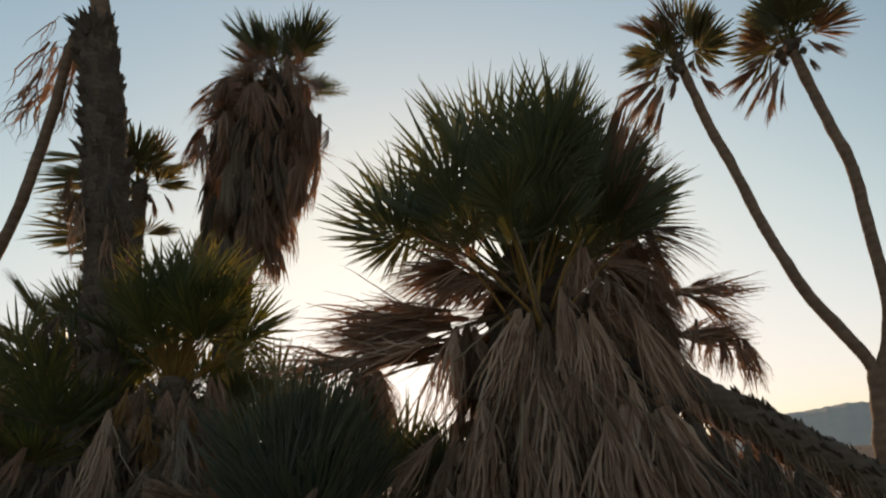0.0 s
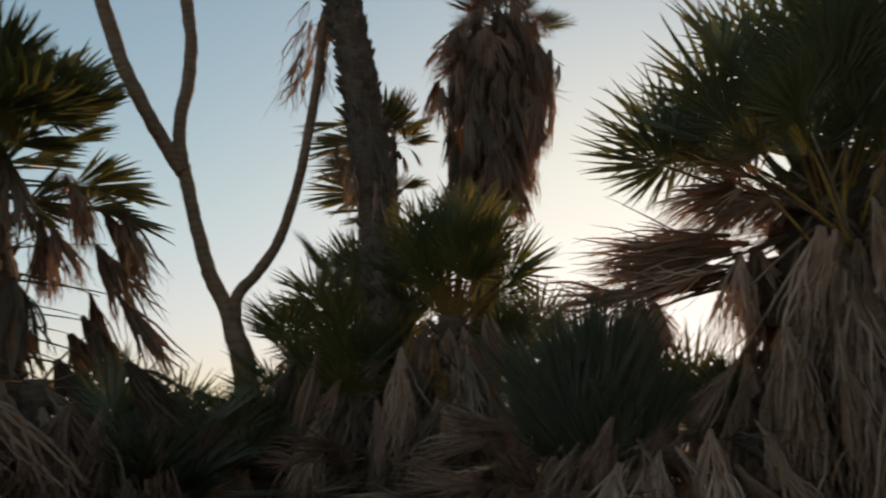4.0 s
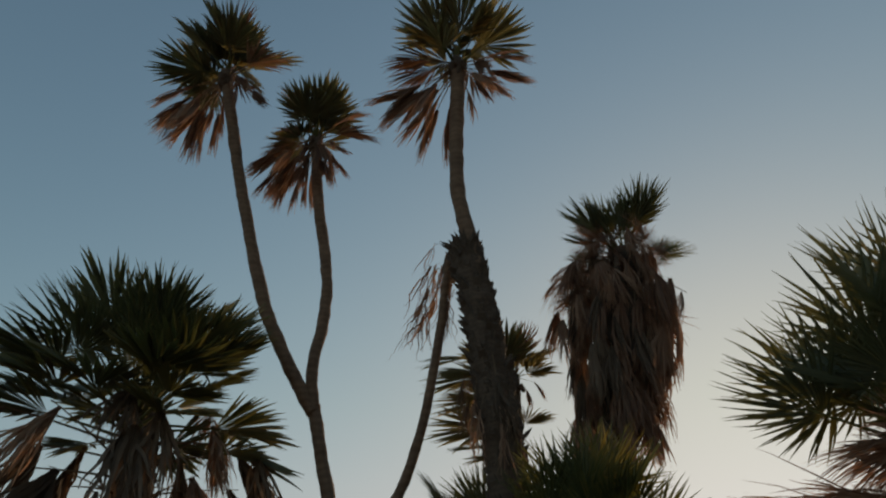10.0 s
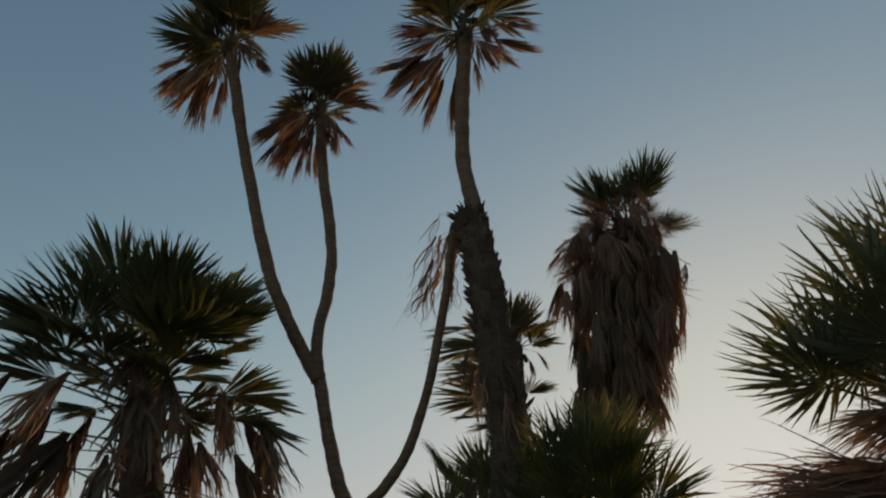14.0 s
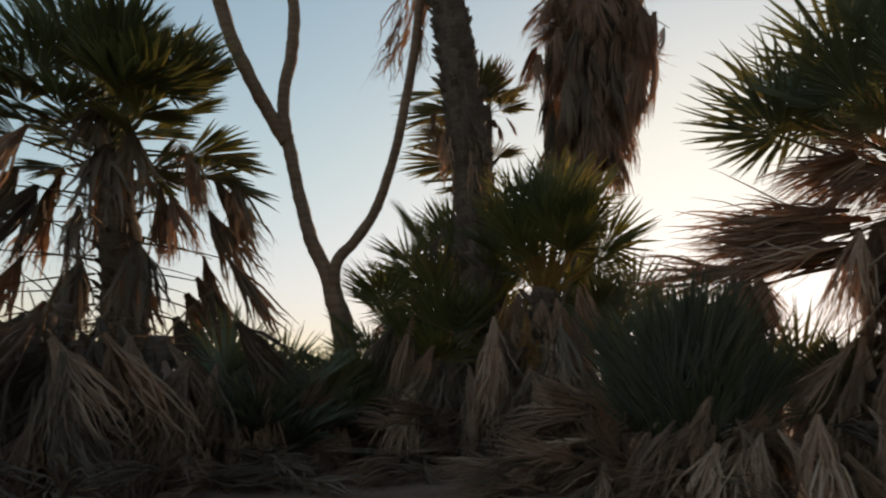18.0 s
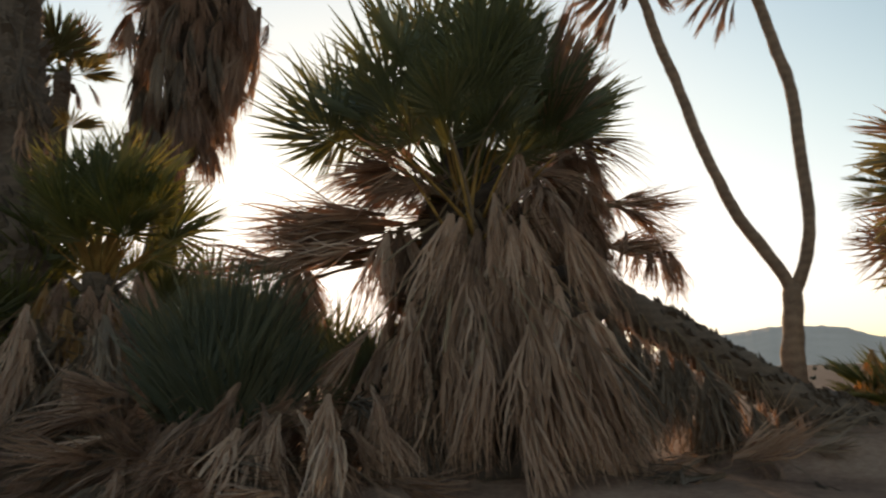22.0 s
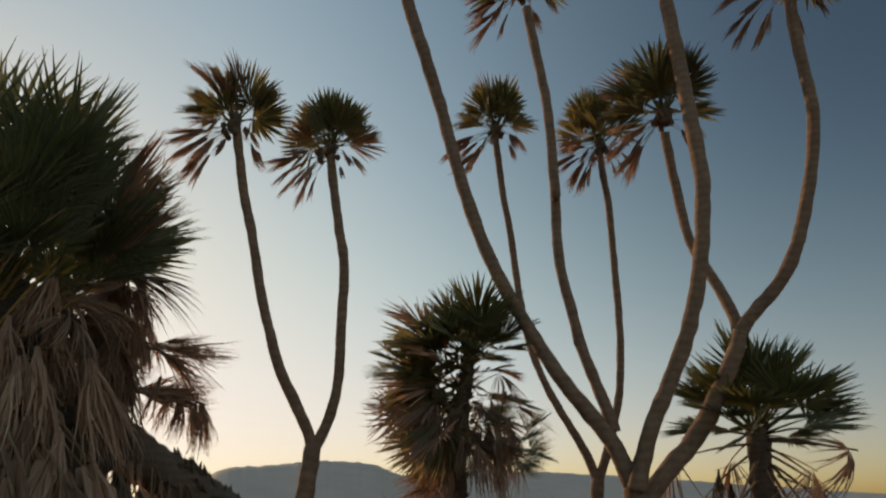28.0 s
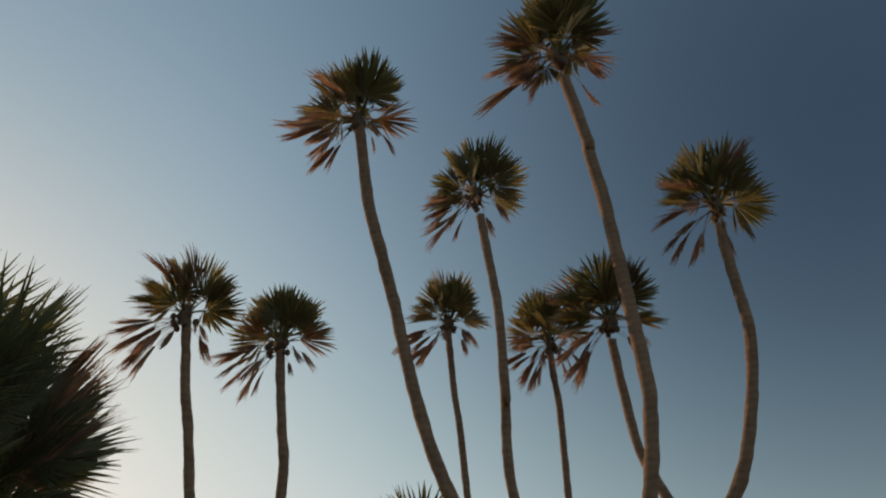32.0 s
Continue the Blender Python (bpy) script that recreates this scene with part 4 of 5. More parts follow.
for i in range(6):
    az = R.uniform(120, 165)
    root = heart + heading(az, 0) * .15 + Vector((0, 0, R.uniform(-.15, .2)))
    neck = root + heading(az, R.uniform(10, 55)) * R.uniform(.25, .5)
    hang(p, R.choice(HANG + DRAPE + RUSTHANG), root, neck, neck + heading(az, 0) * .15 + Vector((R.gauss(0, .15), 0, R.uniform(-.6, -.35))), R.gauss(0, .8))
# orange stalks of the front fans rise out of the heart, bare ones of shed leaves stand between them
for i in range(17):
    turn = -42 + 84 * (i + R.uniform(-.9, .9)) / 16
    root = hub + Vector((R.gauss(0, .12) - .05, -.42 + R.gauss(0, .05), -.45 + R.gauss(0, .1)))
    way = Vector((math.sin(radians(turn)), R.uniform(-.35, .1), math.cos(radians(turn))))
    child("petiole", STICK if i % 3 else ROD, p, aim(root, way, R.uniform(.5, .95), R.gauss(0, .4)), "bare pale leaf stalk" if i % 3 else "orange leaf stalk")
# dead leaves held out sideways to the west: neck and tip
for neck, tip in (((-.75, .0, -.18), (-1.91, .0, -.16)), ((-.75, -.15, -.30), (-1.80, -.15, -.37)), ((-.79, -.25, -.42), (-1.57, -.25, -.56)), ((-.71, .15, -.12), (-1.63, .15, -.04)),
                  ((-.71, .10, -.38), (-1.54, .10, -.43)), ((-1.2, .20, -.40), (-2.31, .20, -.46)), ((-.7, .05, -.24), (-1.75, -.1, -.26))):
    for k in range(1 if tip[0] < -1.9 else 2):
        wob = Vector((R.gauss(0, .06), R.gauss(0, .12), R.gauss(0, .015)))
        hang(p, R.choice(FLAT), heart + Vector((-.15, 0, -.05)), hub + Vector(neck) + wob, hub + Vector(tip) + wob * 1.5, R.gauss(0, 1.2))
# and to the east, where the last strips droop
for neck, tip in (((1.16, -0.10, -0.04), (1.83, -0.10, -0.10)), ((1.16, -0.10, -0.06), (1.73, -0.10, -0.32)), ((1.16, -0.10, -0.02), (1.58, -0.10, 0.10)), ((1.18, -0.10, -0.07), (1.60, -0.10, -0.22)), ((1.13, -0.10, -0.05), (1.49, -0.10, -0.04))):
    hang(p, R.choice(FLAT + STRAY[:3]), heart + Vector((.2, -.1, -.1)), hub + Vector(neck), hub + Vector(tip), R.gauss(0, 1.2))
arch = hub + Vector((1.19, -0.00, -0.41))
for neck, tip in (((1.61, -0.05, -0.48), (1.69, -0.05, -0.92)), ((1.57, -0.05, -0.47), (1.55, -0.05, -0.89)), ((1.63, -0.05, -0.48), (1.80, -0.05, -0.82)), ((1.46, -0.05, -0.46), (1.42, -0.05, -0.85)), ((1.35, -0.05, -0.45), (1.30, -0.05, -0.78)), ((1.26, -0.05, -0.33), (1.18, -0.05, -0.73)), ((1.52, -0.05, -0.47), (1.63, -0.05, -0.79)), ((1.41, -0.05, -0.45), (1.50, -0.05, -0.74))):
    hang(p, R.choice(STRAY), arch, hub + Vector(neck), hub + Vector(tip), R.gauss(0, 1.2))
for dz in (-.03, .0, .03, .05):
    hang(p, R.choice(FLAT), heart + Vector((.3, -.1, -.3)), arch + Vector((-.12, 0, .02)), arch + Vector((.52, 0, dz)), R.gauss(0, .9))
# dark dead leaves that frame the gap on the west side
for i in range(12):
    root = hub + Vector((-.25, R.uniform(.0, .4), R.uniform(-.5, -.3)))
    neck = hub + Vector((R.uniform(-1.5, -1.3), R.uniform(.0, .4), R.uniform(-.62, -.45)))
    hang(p, R.choice(RUSTHANG + HANG), root, neck, neck + Vector((R.gauss(0, .08), 0, R.uniform(-.7, -.4))), R.gauss(0, .8))
for i in range(10):
    neck = hub + Vector((R.uniform(-.68, -.5), R.uniform(-.25, .25), R.uniform(-.42, -.25)))
    hang(p, R.choice(DRAPE + RUSTHANG), heart + Vector((-.2, 0, -.1)), neck, neck + Vector((R.gauss(0, .04), 0, R.uniform(-.8, -.5))), R.gauss(0, .8))
for i in range(13):
    neck = hub + Vector((R.gauss(0, .28), -.62, -.38 + R.gauss(0, .1)))
    hang(p, R.choice(DRAPE + HANG), hub + Vector((neck.x * .3 - hub.x * .3, -.35, -.3)), neck, neck + Vector(((neck.x - hub.x) * .6, -.1, R.uniform(-.85, -.5))), R.gauss(0, .7))
# bare stalks that run down over the heart
for i in range(34):
    az = R.uniform(100, 260)
    child("petiole", STICK, p, aim(heart + heading(az, 0) * .1 + Vector((0, 0, R.uniform(-.35, .1))), heading(az, R.uniform(-62, -12)), R.uniform(.55, 1.0), R.gauss(0, .5)), "bare pale leaf stalk")
# the skirt: stalks stand out and down from the heart, long folded blades hang from their ends; first those in front, by neck and tip
SKIRT = (((-.11, -.65, -.65), (-.32, -.65, -1.46)), ((-.06, -.70, -.70), (-.04, -.70, -1.31)), ((.30, -.60, -.46), (.26, -.60, -1.47)), ((.32, -.75, -.75), (.44, -.75, -1.66)),
         ((-.55, -.75, -.90), (-.73, -.75, -1.60)), ((-.85, -.60, -1.07), (-1.28, -.60, -1.43)), ((-.48, -.90, -1.02), (-.55, -.9, -1.82)), ((-.32, -1.0, -1.14), (-.27, -1.0, -2.0)),
         ((.28, -1.0, -.97), (.53, -1.0, -2.0)), ((.70, -.70, -.99), (1.06, -.70, -1.87)), ((.47, -.90, -1.30), (.72, -.9, -2.03)), ((.10, -.80, -.76), (.01, -.80, -1.57)))
for neck, tip in SKIRT:
    hang(p, R.choice(DRAPE), heart + Vector((neck[0] * .2, -.12, -.25)), hub + Vector(neck), hub + Vector(tip), R.gauss(0, .6))
for count, out_from, out_to, low, high, drop in ((14, .35, .6, -.55, -.25, .62), (20, .6, .85, -.95, -.6, .85), (21, .8, 1.05, -1.3, -.95, .98), (20, .85, 1.15, -1.6, -1.2, .8)):
    for i in range(count):
        az = 360 * (i + R.uniform(-.4, .4)) / count + 17 * count
        west = 235 < az % 360 < 315 and low > -1     # shorter by the gap on the west side
        z = R.uniform(low, high)
        if z > -.55 and 130 < az % 360 < 240:        # the heart is open in front
            continue
        neck = hub + heading(az, 0) * (R.uniform(.4, .62) if west else R.uniform(out_from, out_to)) + Vector((-.1 * z, 0, z))
        tip = neck + heading(az + R.gauss(0, 25), 0) * (0.05 if west else R.uniform(.04, .4)) - Vector((0, 0, drop * R.uniform(.8, 1.15)))
        hang(p, R.choice(DRAPE + HANG[:4] + DARKDRAPE[:4]), hub + heading(az, 0) * .16 + Vector((-.06 * z, 0, z * .5)), neck, tip, R.gauss(0, .7))

# dead leaves that hang from the lying part of the trunk
log = spline([(*a, r) for a, r in g_pts], 10)
for i in range(120):
    q = log[int(40 + 30 * R.random())]
    az = R.uniform(140, 260)
    put_leaf(p, R.choice(TWIG + DARKDRAPE[:4] + DARKSTRAY[:3]), Vector(q[:3]) + heading(az, 0) * .13, heading(az, R.uniform(-85, -50)), R.uniform(0.4, 0.75), R.gauss(0, .5))

# fan palm in the west with long drooping brown leaves
R = random.Random(108)
h_top = Vector((-7.28, 4.68, 4.28))
h_base = Vector((-6.97, 5.08, 0.95))
h_base.z = ground_z(h_base.x, h_base.y) - 0.05
h_pts = [(h_base, 0.30), ((-7.03, 5.01, 1.68), 0.25), ((-7.12, 4.89, 2.85), 0.225), (h_top, 0.17)]
p = thing("fan_palm", h_base, "fan palm with a dense green crown over drooping brown leaves", "palm", "fan palms")
limb(p, "trunk", h_pts, SHAGGY, seed=23, rough=0.12, rings=0.05)
stubs(p, h_pts, R, 24, 6, 0.75, 1.0)
crown(p, R, h_top, 32, SOLID + STIFF, 88, 22, 0.90, spread=0.1, sink=0.2)
crown(p, R, h_top - Vector((0, 0, .15)), 8, SOLID, 24, 2, 0.92, spread=0.12, sink=0.3)
for i in range(8):
    az = i * 137.5 + R.uniform(-20, 20)
    put_leaf(p, R.choice(LIMP[:2] + SOLID), h_top - Vector((0, 0, .1 + .04 * i)) + heading(az, 0) * .14, heading(az, 22 - 2.2 * i + R.gauss(0, 6)), R.uniform(.8, .95), R.gauss(0, .5))
# long stalks arch out from the trunk all the way down; a folded blade hangs from each
for i in range(54):
    az = i * 137.5 + R.uniform(-15, 15)
    f = (i + .5) / 54
    root = h_top.lerp(h_base, .08 + .62 * f) + heading(az, 0) * .2
    neck = root + heading(az, 22 - 40 * f + R.gauss(0, 8)) * R.uniform(.75, 1.2)
    far = R.uniform(.8, 1.2)
    hang(p, R.choice(DROOP + DROOP[4:] + DROOP[4:]), root, neck, neck + heading(az, 0) * far * R.uniform(.4, .75) - Vector((0, 0, far * .75)), R.gauss(0, .6))

# tall palm wrapped in a long skirt
R = random.Random(109)
i_top = Vector((-2.13, 8.28, 6.90))
i_base = Vector((-2.74, 8.10, 1.37))
i_base.z = ground_z(i_base.x, i_base.y) - 0.05
i_pts = [(i_base, 0.24), ((-2.65, 8.12, 2.36), 0.2), ((-2.57, 8.14, 3.55), 0.19), ((-2.5, 8.24, 5.31), 0.18), (i_top, 0.15)]
p = thing("fan_palm", i_base, "tall fan palm wrapped in a thick brown skirt of dead leaves", "palm", "fan palms")
limb(p, "trunk", i_pts, SHAGGY, seed=24, rough=0.1, rings=0.05)
# the same darkened filler, painted shade behind this palm's hanging leaves
limb(p, "thatch", [(i_top.lerp(i_pts[2][0], .85), .2), (i_top.lerp(i_pts[2][0], .6), .3), (i_top.lerp(i_pts[2][0], .35), .32), (i_top.lerp(i_pts[2][0], .15), .26), (i_top, .12)], SHADEMAT, seed=41, rough=0.2, rings=0.03, label="filler core of old dead leaves, darkened as shade between fronds")
for tip in ((-.78, .0, 1.12), (-.60, .1, 1.12), (-.42, -.1, 1.05), (-.25, -.2, 1.0), (-.05, .1, 1.04), (.12, .2, 1.08), (.3, -.1, 1.05), (.48, .1, 1.1), (.66, .0, 1.15), (.2, -.3, .85), (-.3, .3, .9), (-.85, -.1, .55), (-.9, .1, .3),
            (-.68, -.2, 1.0), (-.5, .25, 1.08), (-.33, -.3, .95), (-.15, .3, 1.0), (.02, -.3, .92), (.22, .1, 1.02), (.4, .3, 1.0), (.56, -.2, 1.05), (-.55, -.3, .75), (.45, -.3, .8), (-.2, -.35, .7), (.1, .35, .75)):
    reach(p, R.choice(NARROW), i_top + Vector((tip[0] * .1, 0, -.1)), i_top + Vector(tip), R.choice((-1, 1)) * R.uniform(.1, .9))
for tip in ((1.01, .0, -.15), (.85, .15, .1)):
    reach(p, R.choice(STIFF), i_top + Vector((.05, 0, -.3)), i_top + Vector(tip), 1.0)
crown(p, R, i_top - Vector((0, 0, .2)), 22, LIMP + RUSTHANG, -10, -60, 0.52, spread=0.15, sink=0.5, lean=(-.35, 0))
for i in range(20):
    az = R.uniform(0, 360)
    reach(p, R.choice(BROWNSTIFF + LIMP[:3]), i_top - Vector((0, 0, .2)), i_top + heading(az, R.uniform(-10, 30)) * R.uniform(.5, .8) + Vector((-.12, 0, -.1)), R.gauss(0, .8))
for i in range(16):
    az = R.uniform(200, 345)
    reach(p, R.choice(BROWNSTIFF + LIMP[:3]), i_top - Vector((.05, 0, .05)), i_top + heading(az, R.uniform(-5, 42)) * R.uniform(.65, .95) - Vector((.05, 0, .05)), R.gauss(0, .9))
for k in range(9):
    n = 14 + k
    for i in range(n):
        az = 360 / n * i + R.uniform(-16, 16) + 9 * k
        base = i_top + heading(az, 0) * ((0.24, .3, .36, .4, .4, .38, .34, .3, .25)[k] + R.uniform(-.12, .1)) + (Vector(i_pts[2][0]) - i_top) * (.09 * k) + Vector((-.1, 0, .1 + R.gauss(0, .12)))
        blade, stem, _, pull = R.choice(CHUNK + CHUNK + RUSTHANG)
        put_leaf(p, (blade, stem, .35, .93), base, heading(az, -25 + R.gauss(0, 30)), R.uniform(0.36, 0.8), R.gauss(0, 1.1))
for i in range(22):
    az = R.uniform(200, 330)
    put_leaf(p, R.choice(RUSTDRAPE + LIMP), i_top + Vector((-.12, 0, R.uniform(-1.0, -.1))), heading(az, R.uniform(-20, 25)), R.uniform(.4, .56), R.gauss(0, .5))
for i in range(26):
    az = R.uniform(225, 315)
    put_leaf(p, R.choice(BROWNSTIFF + LIMP), i_top + Vector((-.15, 0, R.uniform(-.9, -.1))), heading(az, R.uniform(-30, 32)), R.uniform(.42, .58), R.gauss(0, .7))
for neck, tip in (((.37, .0, -.40), (.62, .0, -1.02)), ((.58, .0, -.60), (.50, .0, -1.5)), ((.5, .0, -.9), (.42, .0, -2.1)), ((.42, -.2, -1.38), (.28, -.2, -2.5)), ((.15, -.2, -1.96), (.0, -.2, -2.9)),
                  ((.0, -.3, -1.97), (-.11, -.3, -2.9)), ((-1.1, .0, -.7), (-1.4, .0, -1.35)), ((-1.0, -.1, -.2), (-1.38, .0, -.42)), ((-.9, -.1, -.05), (-1.18, -.1, -.2))):
    hang(p, R.choice(BRUSH), i_top + Vector((neck[0] * .3, 0, neck[2] * .7)), i_top + Vector(neck), i_top + Vector(tip), R.gauss(0, .8))

# far palm behind the shaggy trunk
R = random.Random(110)
j_top = Vector((-3.96, 8.19, 5.23))
j_base = Vector((j_top.x, j_top.y, ground_z(j_top.x, j_top.y) - 0.05))
p = thing("fan_palm", j_base, "slim fan palm with a thin crown of split leaves", "palm", "fan palms")
limb(p, "trunk", [(j_base, 0.16), (j_base.lerp(j_top, .5), 0.12), (j_top, 0.1)], SHAGGY, seed=25)
head(p, R, j_top, 0.60, 8, 8, 265)
for i in range(14):
    az = R.uniform(120, 300)
    root = j_top - Vector((0, 0, R.uniform(.2, 1.5)))
    neck = root + heading(az, R.uniform(-20, 25)) * R.uniform(.2, .5)
    hang(p, R.choice(DARKSTRAY + TWIG + RUSTHANG[:2]), root, neck, neck + heading(az, 0) * .12 - Vector((0, 0, R.uniform(.3, .6))), R.gauss(0, .8))
for az, el, z in ((250, 25, .5), (285, 35, .9), (230, 10, 1.2), (120, 20, .8), (200, 30, 1.0)):
    put_leaf(p, R.choice(FAN), j_top - Vector((0, 0, z)), heading(az, el), .5, R.gauss(0, .6))
for tip in ((-5.39, 8.1, 5.52), (-5.22, 8.1, 5.12), (-5.26, 8.1, 4.72), (-4.97, 8.1, 4.42), (-5.51, 8.1, 5.83)):
    reach(p, R.choice(NARROW + FAN[:3]), (j_top.x, j_top.y, tip[2] - .25), tip, R.gauss(0, .9))


def clump(name, at, count, sorts, size, high, low, label, seed, dead=0, spread=0.14, lift=0.0, category="palm shrub"):
    """A young palm without a trunk: fans that rise from one foot, with dead leaves round it."""
    rng = random.Random(seed)
    at = Vector(at)
    at.z = ground_z(at.x, at.y)
    q = thing(name, at, label, category, "young palms")
    crown(q, rng, at + Vector((0, 0, 0.1 + lift)), count, sorts, high, low, size, spread=spread)
    if dead:
        crown(q, rng, at + Vector((0, 0, 0.4 + lift)), dead, RUSTDRAPE, 25, -40, size * 0.85, spread=0.2, sink=0.3)
    return q


def young_palm(top, green, dry, size, label, seed, ways=None, sorts=None, steep=52):
    """A young fan palm on a short stem: upright fans on long stalks, dead leaves hanging round the stem."""
    rng = random.Random(seed)
    top = Vector(top)
    base = Vector((top.x, top.y, ground_z(top.x, top.y) - 0.05))
    q = thing("fan_palm", base, label, "palm", "fan palms")
    line = [(base, 0.22), (base.lerp(top, .5), 0.17), (top, 0.12)]
    limb(q, "trunk", line, SHAGGY, seed=seed, rough=0.12, rings=0.05)
    stubs(q, line, rng, 10, 6, 0.8)
    crown(q, rng, top, green, sorts or YOUNG, 89, steep, size, spread=0.08)
    crown(q, rng, top, green // 6, sorts or YOUNG, 45, 20, size * .8, spread=0.08)
    for way in ways or ():
        put_leaf(q, rng.choice(sorts or YOUNG), top, way, size * 1.05, rng.gauss(0, .3))
    tall = (top - base).length
    if not sorts:
        crown(q, rng, top - Vector((0, 0, .05)), 18, AMBERHANG + RUSTDRAPE, 10, -40, size * .75, spread=0.1, sink=.35)
    crown(q, rng, top, dry, (RUSTDRAPE + LIMP if sorts else AMBERHANG + RUSTHANG), 35 if sorts else 0, -50, size * .9, spread=0.12, sink=tall * .5)
    crown(q, rng, top - Vector((0, 0, tall * .3)), dry, RUSTDRAPE + DRAPE, -5, -50, size, spread=0.15, sink=tall * .5)
    return q


k = young_palm((-2.36, 5.86, 2.3), 8, 40, 0.5, "young fan palm with yellow-green leaves on orange stalks", 26, steep=66)
R = random.Random(126)
k_top = Vector((-2.36, 5.86, 2.2))
for tip in ((-.45, -.1, .93), (-.25, .0, 1.11), (.06, -.2, 1.07), (.34, .0, 1.14), (.64, -.1, .87), (.72, -.2, .64), (1.05, -.1, .32), (-.7, .0, .75), (.24, -.4, .6), (.0, -.4, .5), (.98, .1, .42), (-.4, -.3, .7), (.45, -.3, .75), (.15, .2, 1.1), (-.1, .25, 1.0)):
    reach(k, R.choice(YOUNG), k_top + Vector((tip[0] * .08, 0, 0)), k_top + Vector(tip) + Vector((0, 0, .42)), R.gauss(0, .6))
for i in range(12):
    az = R.uniform(90, 270)
    reach(k, R.choice(YOUNG), k_top, k_top + heading(az, R.uniform(25, 60)) * R.uniform(.85, 1.15), R.gauss(0, .5))
young_palm((-4.14, 7.69, 2.52), 9, 34, 0.70, "young green fan palm behind a shaggy trunk", 29, [(-1, -.1, .35), (-1, .1, .05), (-.8, -.2, .6), (-.6, .1, .9), (-1, .0, -.15), (-.9, -.4, .2)], STIFF)

spiky = clump("palm_shrub", (-1.02, 4.8, 0.96), 21, UPRIGHT + TUFT, 0.64, 89, 72, "dark grey-green young palm among dead leaves", 31, 6, spread=0.24)
R = random.Random(131)
for i in range(11):
    foot = Vector(spiky.location) + Vector((R.gauss(.02, .1), R.gauss(0, .08), .08))
    reach(spiky, R.choice(UPRIGHT), foot, (-1.0 + R.gauss(.06, .16), 4.8 + R.gauss(0, .1), 2.3 - abs(R.gauss(0, .14))), R.gauss(0, .9))
for tip in ((-1.47, 4.7, 1.92), (-1.38, 4.75, 2.02), (-1.3, 4.8, 2.1), (-1.42, 4.65, 1.75)):
    reach(spiky, R.choice(TUFT), Vector(spiky.location) + Vector((-.1, 0, .1)), tip, R.gauss(0, .9))
clump("palm_shrub", (-0.3, 6.0, 0.9), 30, STIFF, 0.57, 89, 35, "green young palm behind the great palm's skirt", 68, 14, spread=0.4, lift=0.12)
clump("palm_shrub", (-4.31, 4.43, 0.98), 26, TUFT + STRAY[:3], 0.55, 88, 15, "grey-green upright young palm with dry leaves", 55, 12)
clump("palm_shrub", (-4.48, 5.34, 1.00), 24, TUFT + STIFF[:2], 0.6, 88, 20, "grey-green upright young palm with dry leaves", 56, 12)
clump("palm_shrub", (-5.5, 5.5, 1.02), 11, STIFF + TUFT, 0.74, 88, 45, "tall upright green young palm at the grove's edge", 58, 6)
clump("palm_shrub", (-4.95, 4.75, 1.02), 10, TUFT + STIFF[:2] + STRAY[:2], 0.72, 88, 40, "tall grey-green young palm at the grove's edge", 59, 8)
clump("palm_shrub", (-4.34, 5.94, 1.02), 14, STIFF, 0.56, 88, 30, "green young palm at the foot of a forked trunk", 57, 12)
clump("palm_shrub", (-4.41, 4.16, 0.66), 20, TUFT + STRAY[:2], 0.55, 88, 20, "grey-green upright young palm among shed leaves", 60, 8)
clump("palm_shrub", (-4.0, 6.9, 2.08), 11, STIFF + GREY, 0.70, 86, 15, "green young palm beside a shaggy trunk", 62, 26, lift=1.05)
clump("palm_shrub", (-3.64, 6.12, 1.41), 20, YOUNG, 0.66, 84, 14, "green young palm at the foot of a shaggy trunk", 32, 16, lift=0.35)
clump("palm_shrub", (-4.33, 6.09, 1.41), 14, STIFF, 0.62, 86, 25, "green young palm beside a forked trunk", 34, 10)
clump("palm_shrub", (-5.24, 5.43, 1.20), 16, GREY, 0.52, 86, 35, "low green palm shrub in front of the forked trunk", 33, 8)
clump("palm_shrub", (-4.69, 5.48, 1.26), 12, STIFF, 0.46, 80, 15, "low green palm shrub in front of the forked trunk", 39, 6)
clump("palm_shrub", (-2.05, 7.17, 1.66), 13, STIFF, 0.6, 86, 20, "green young palm in the shade of taller ones", 51, 14, lift=0.9)
clump("palm_shrub", (-3.04, 7.04, 1.58), 13, YOUNG, 0.62, 86, 20, "green young palm in the shade of taller ones", 52, 14, lift=0.95)
clump("palm_shrub", (-4.03, 6.55, 1.72), 8, YOUNG, 0.66, 86, 10, "green young palm in the shade of taller ones", 53, 14, lift=0.9)
clump("palm_shrub", (-1.02, 7.78, 1.64), 18, STIFF, 0.52, 86, 20, "green young palm behind a heap of dead leaves", 54, 18, lift=0.45)
clump("palm_shrub", (5.19, 5.21, 0.70), 22, TUFT + STIFF[:1] + STRAY[:3], 0.52, 88, 50, "dark green palm shrub round the foot of a fan palm", 35, 8, spread=0.22)
clump("palm_shrub", (5.72, 5.18, 0.68), 30, TUFT + STIFF[:1] + STRAY[:3], 0.50, 88, 46, "dark green palm shrub round the foot of a fan palm", 63, 8, spread=0.2)
shoot = clump("palm_shrub", (4.57, 5.60, 0.85), 18, SHOOT, 0.44, 88, 15, "yellow-green palm shoot with dry rusty leaves", 36)
crown(shoot, random.Random(7), Vector(shoot.location) + Vector((.1, 0, .55)), 9, AMBERHANG + RUSTHANG, 30, -40, .5)
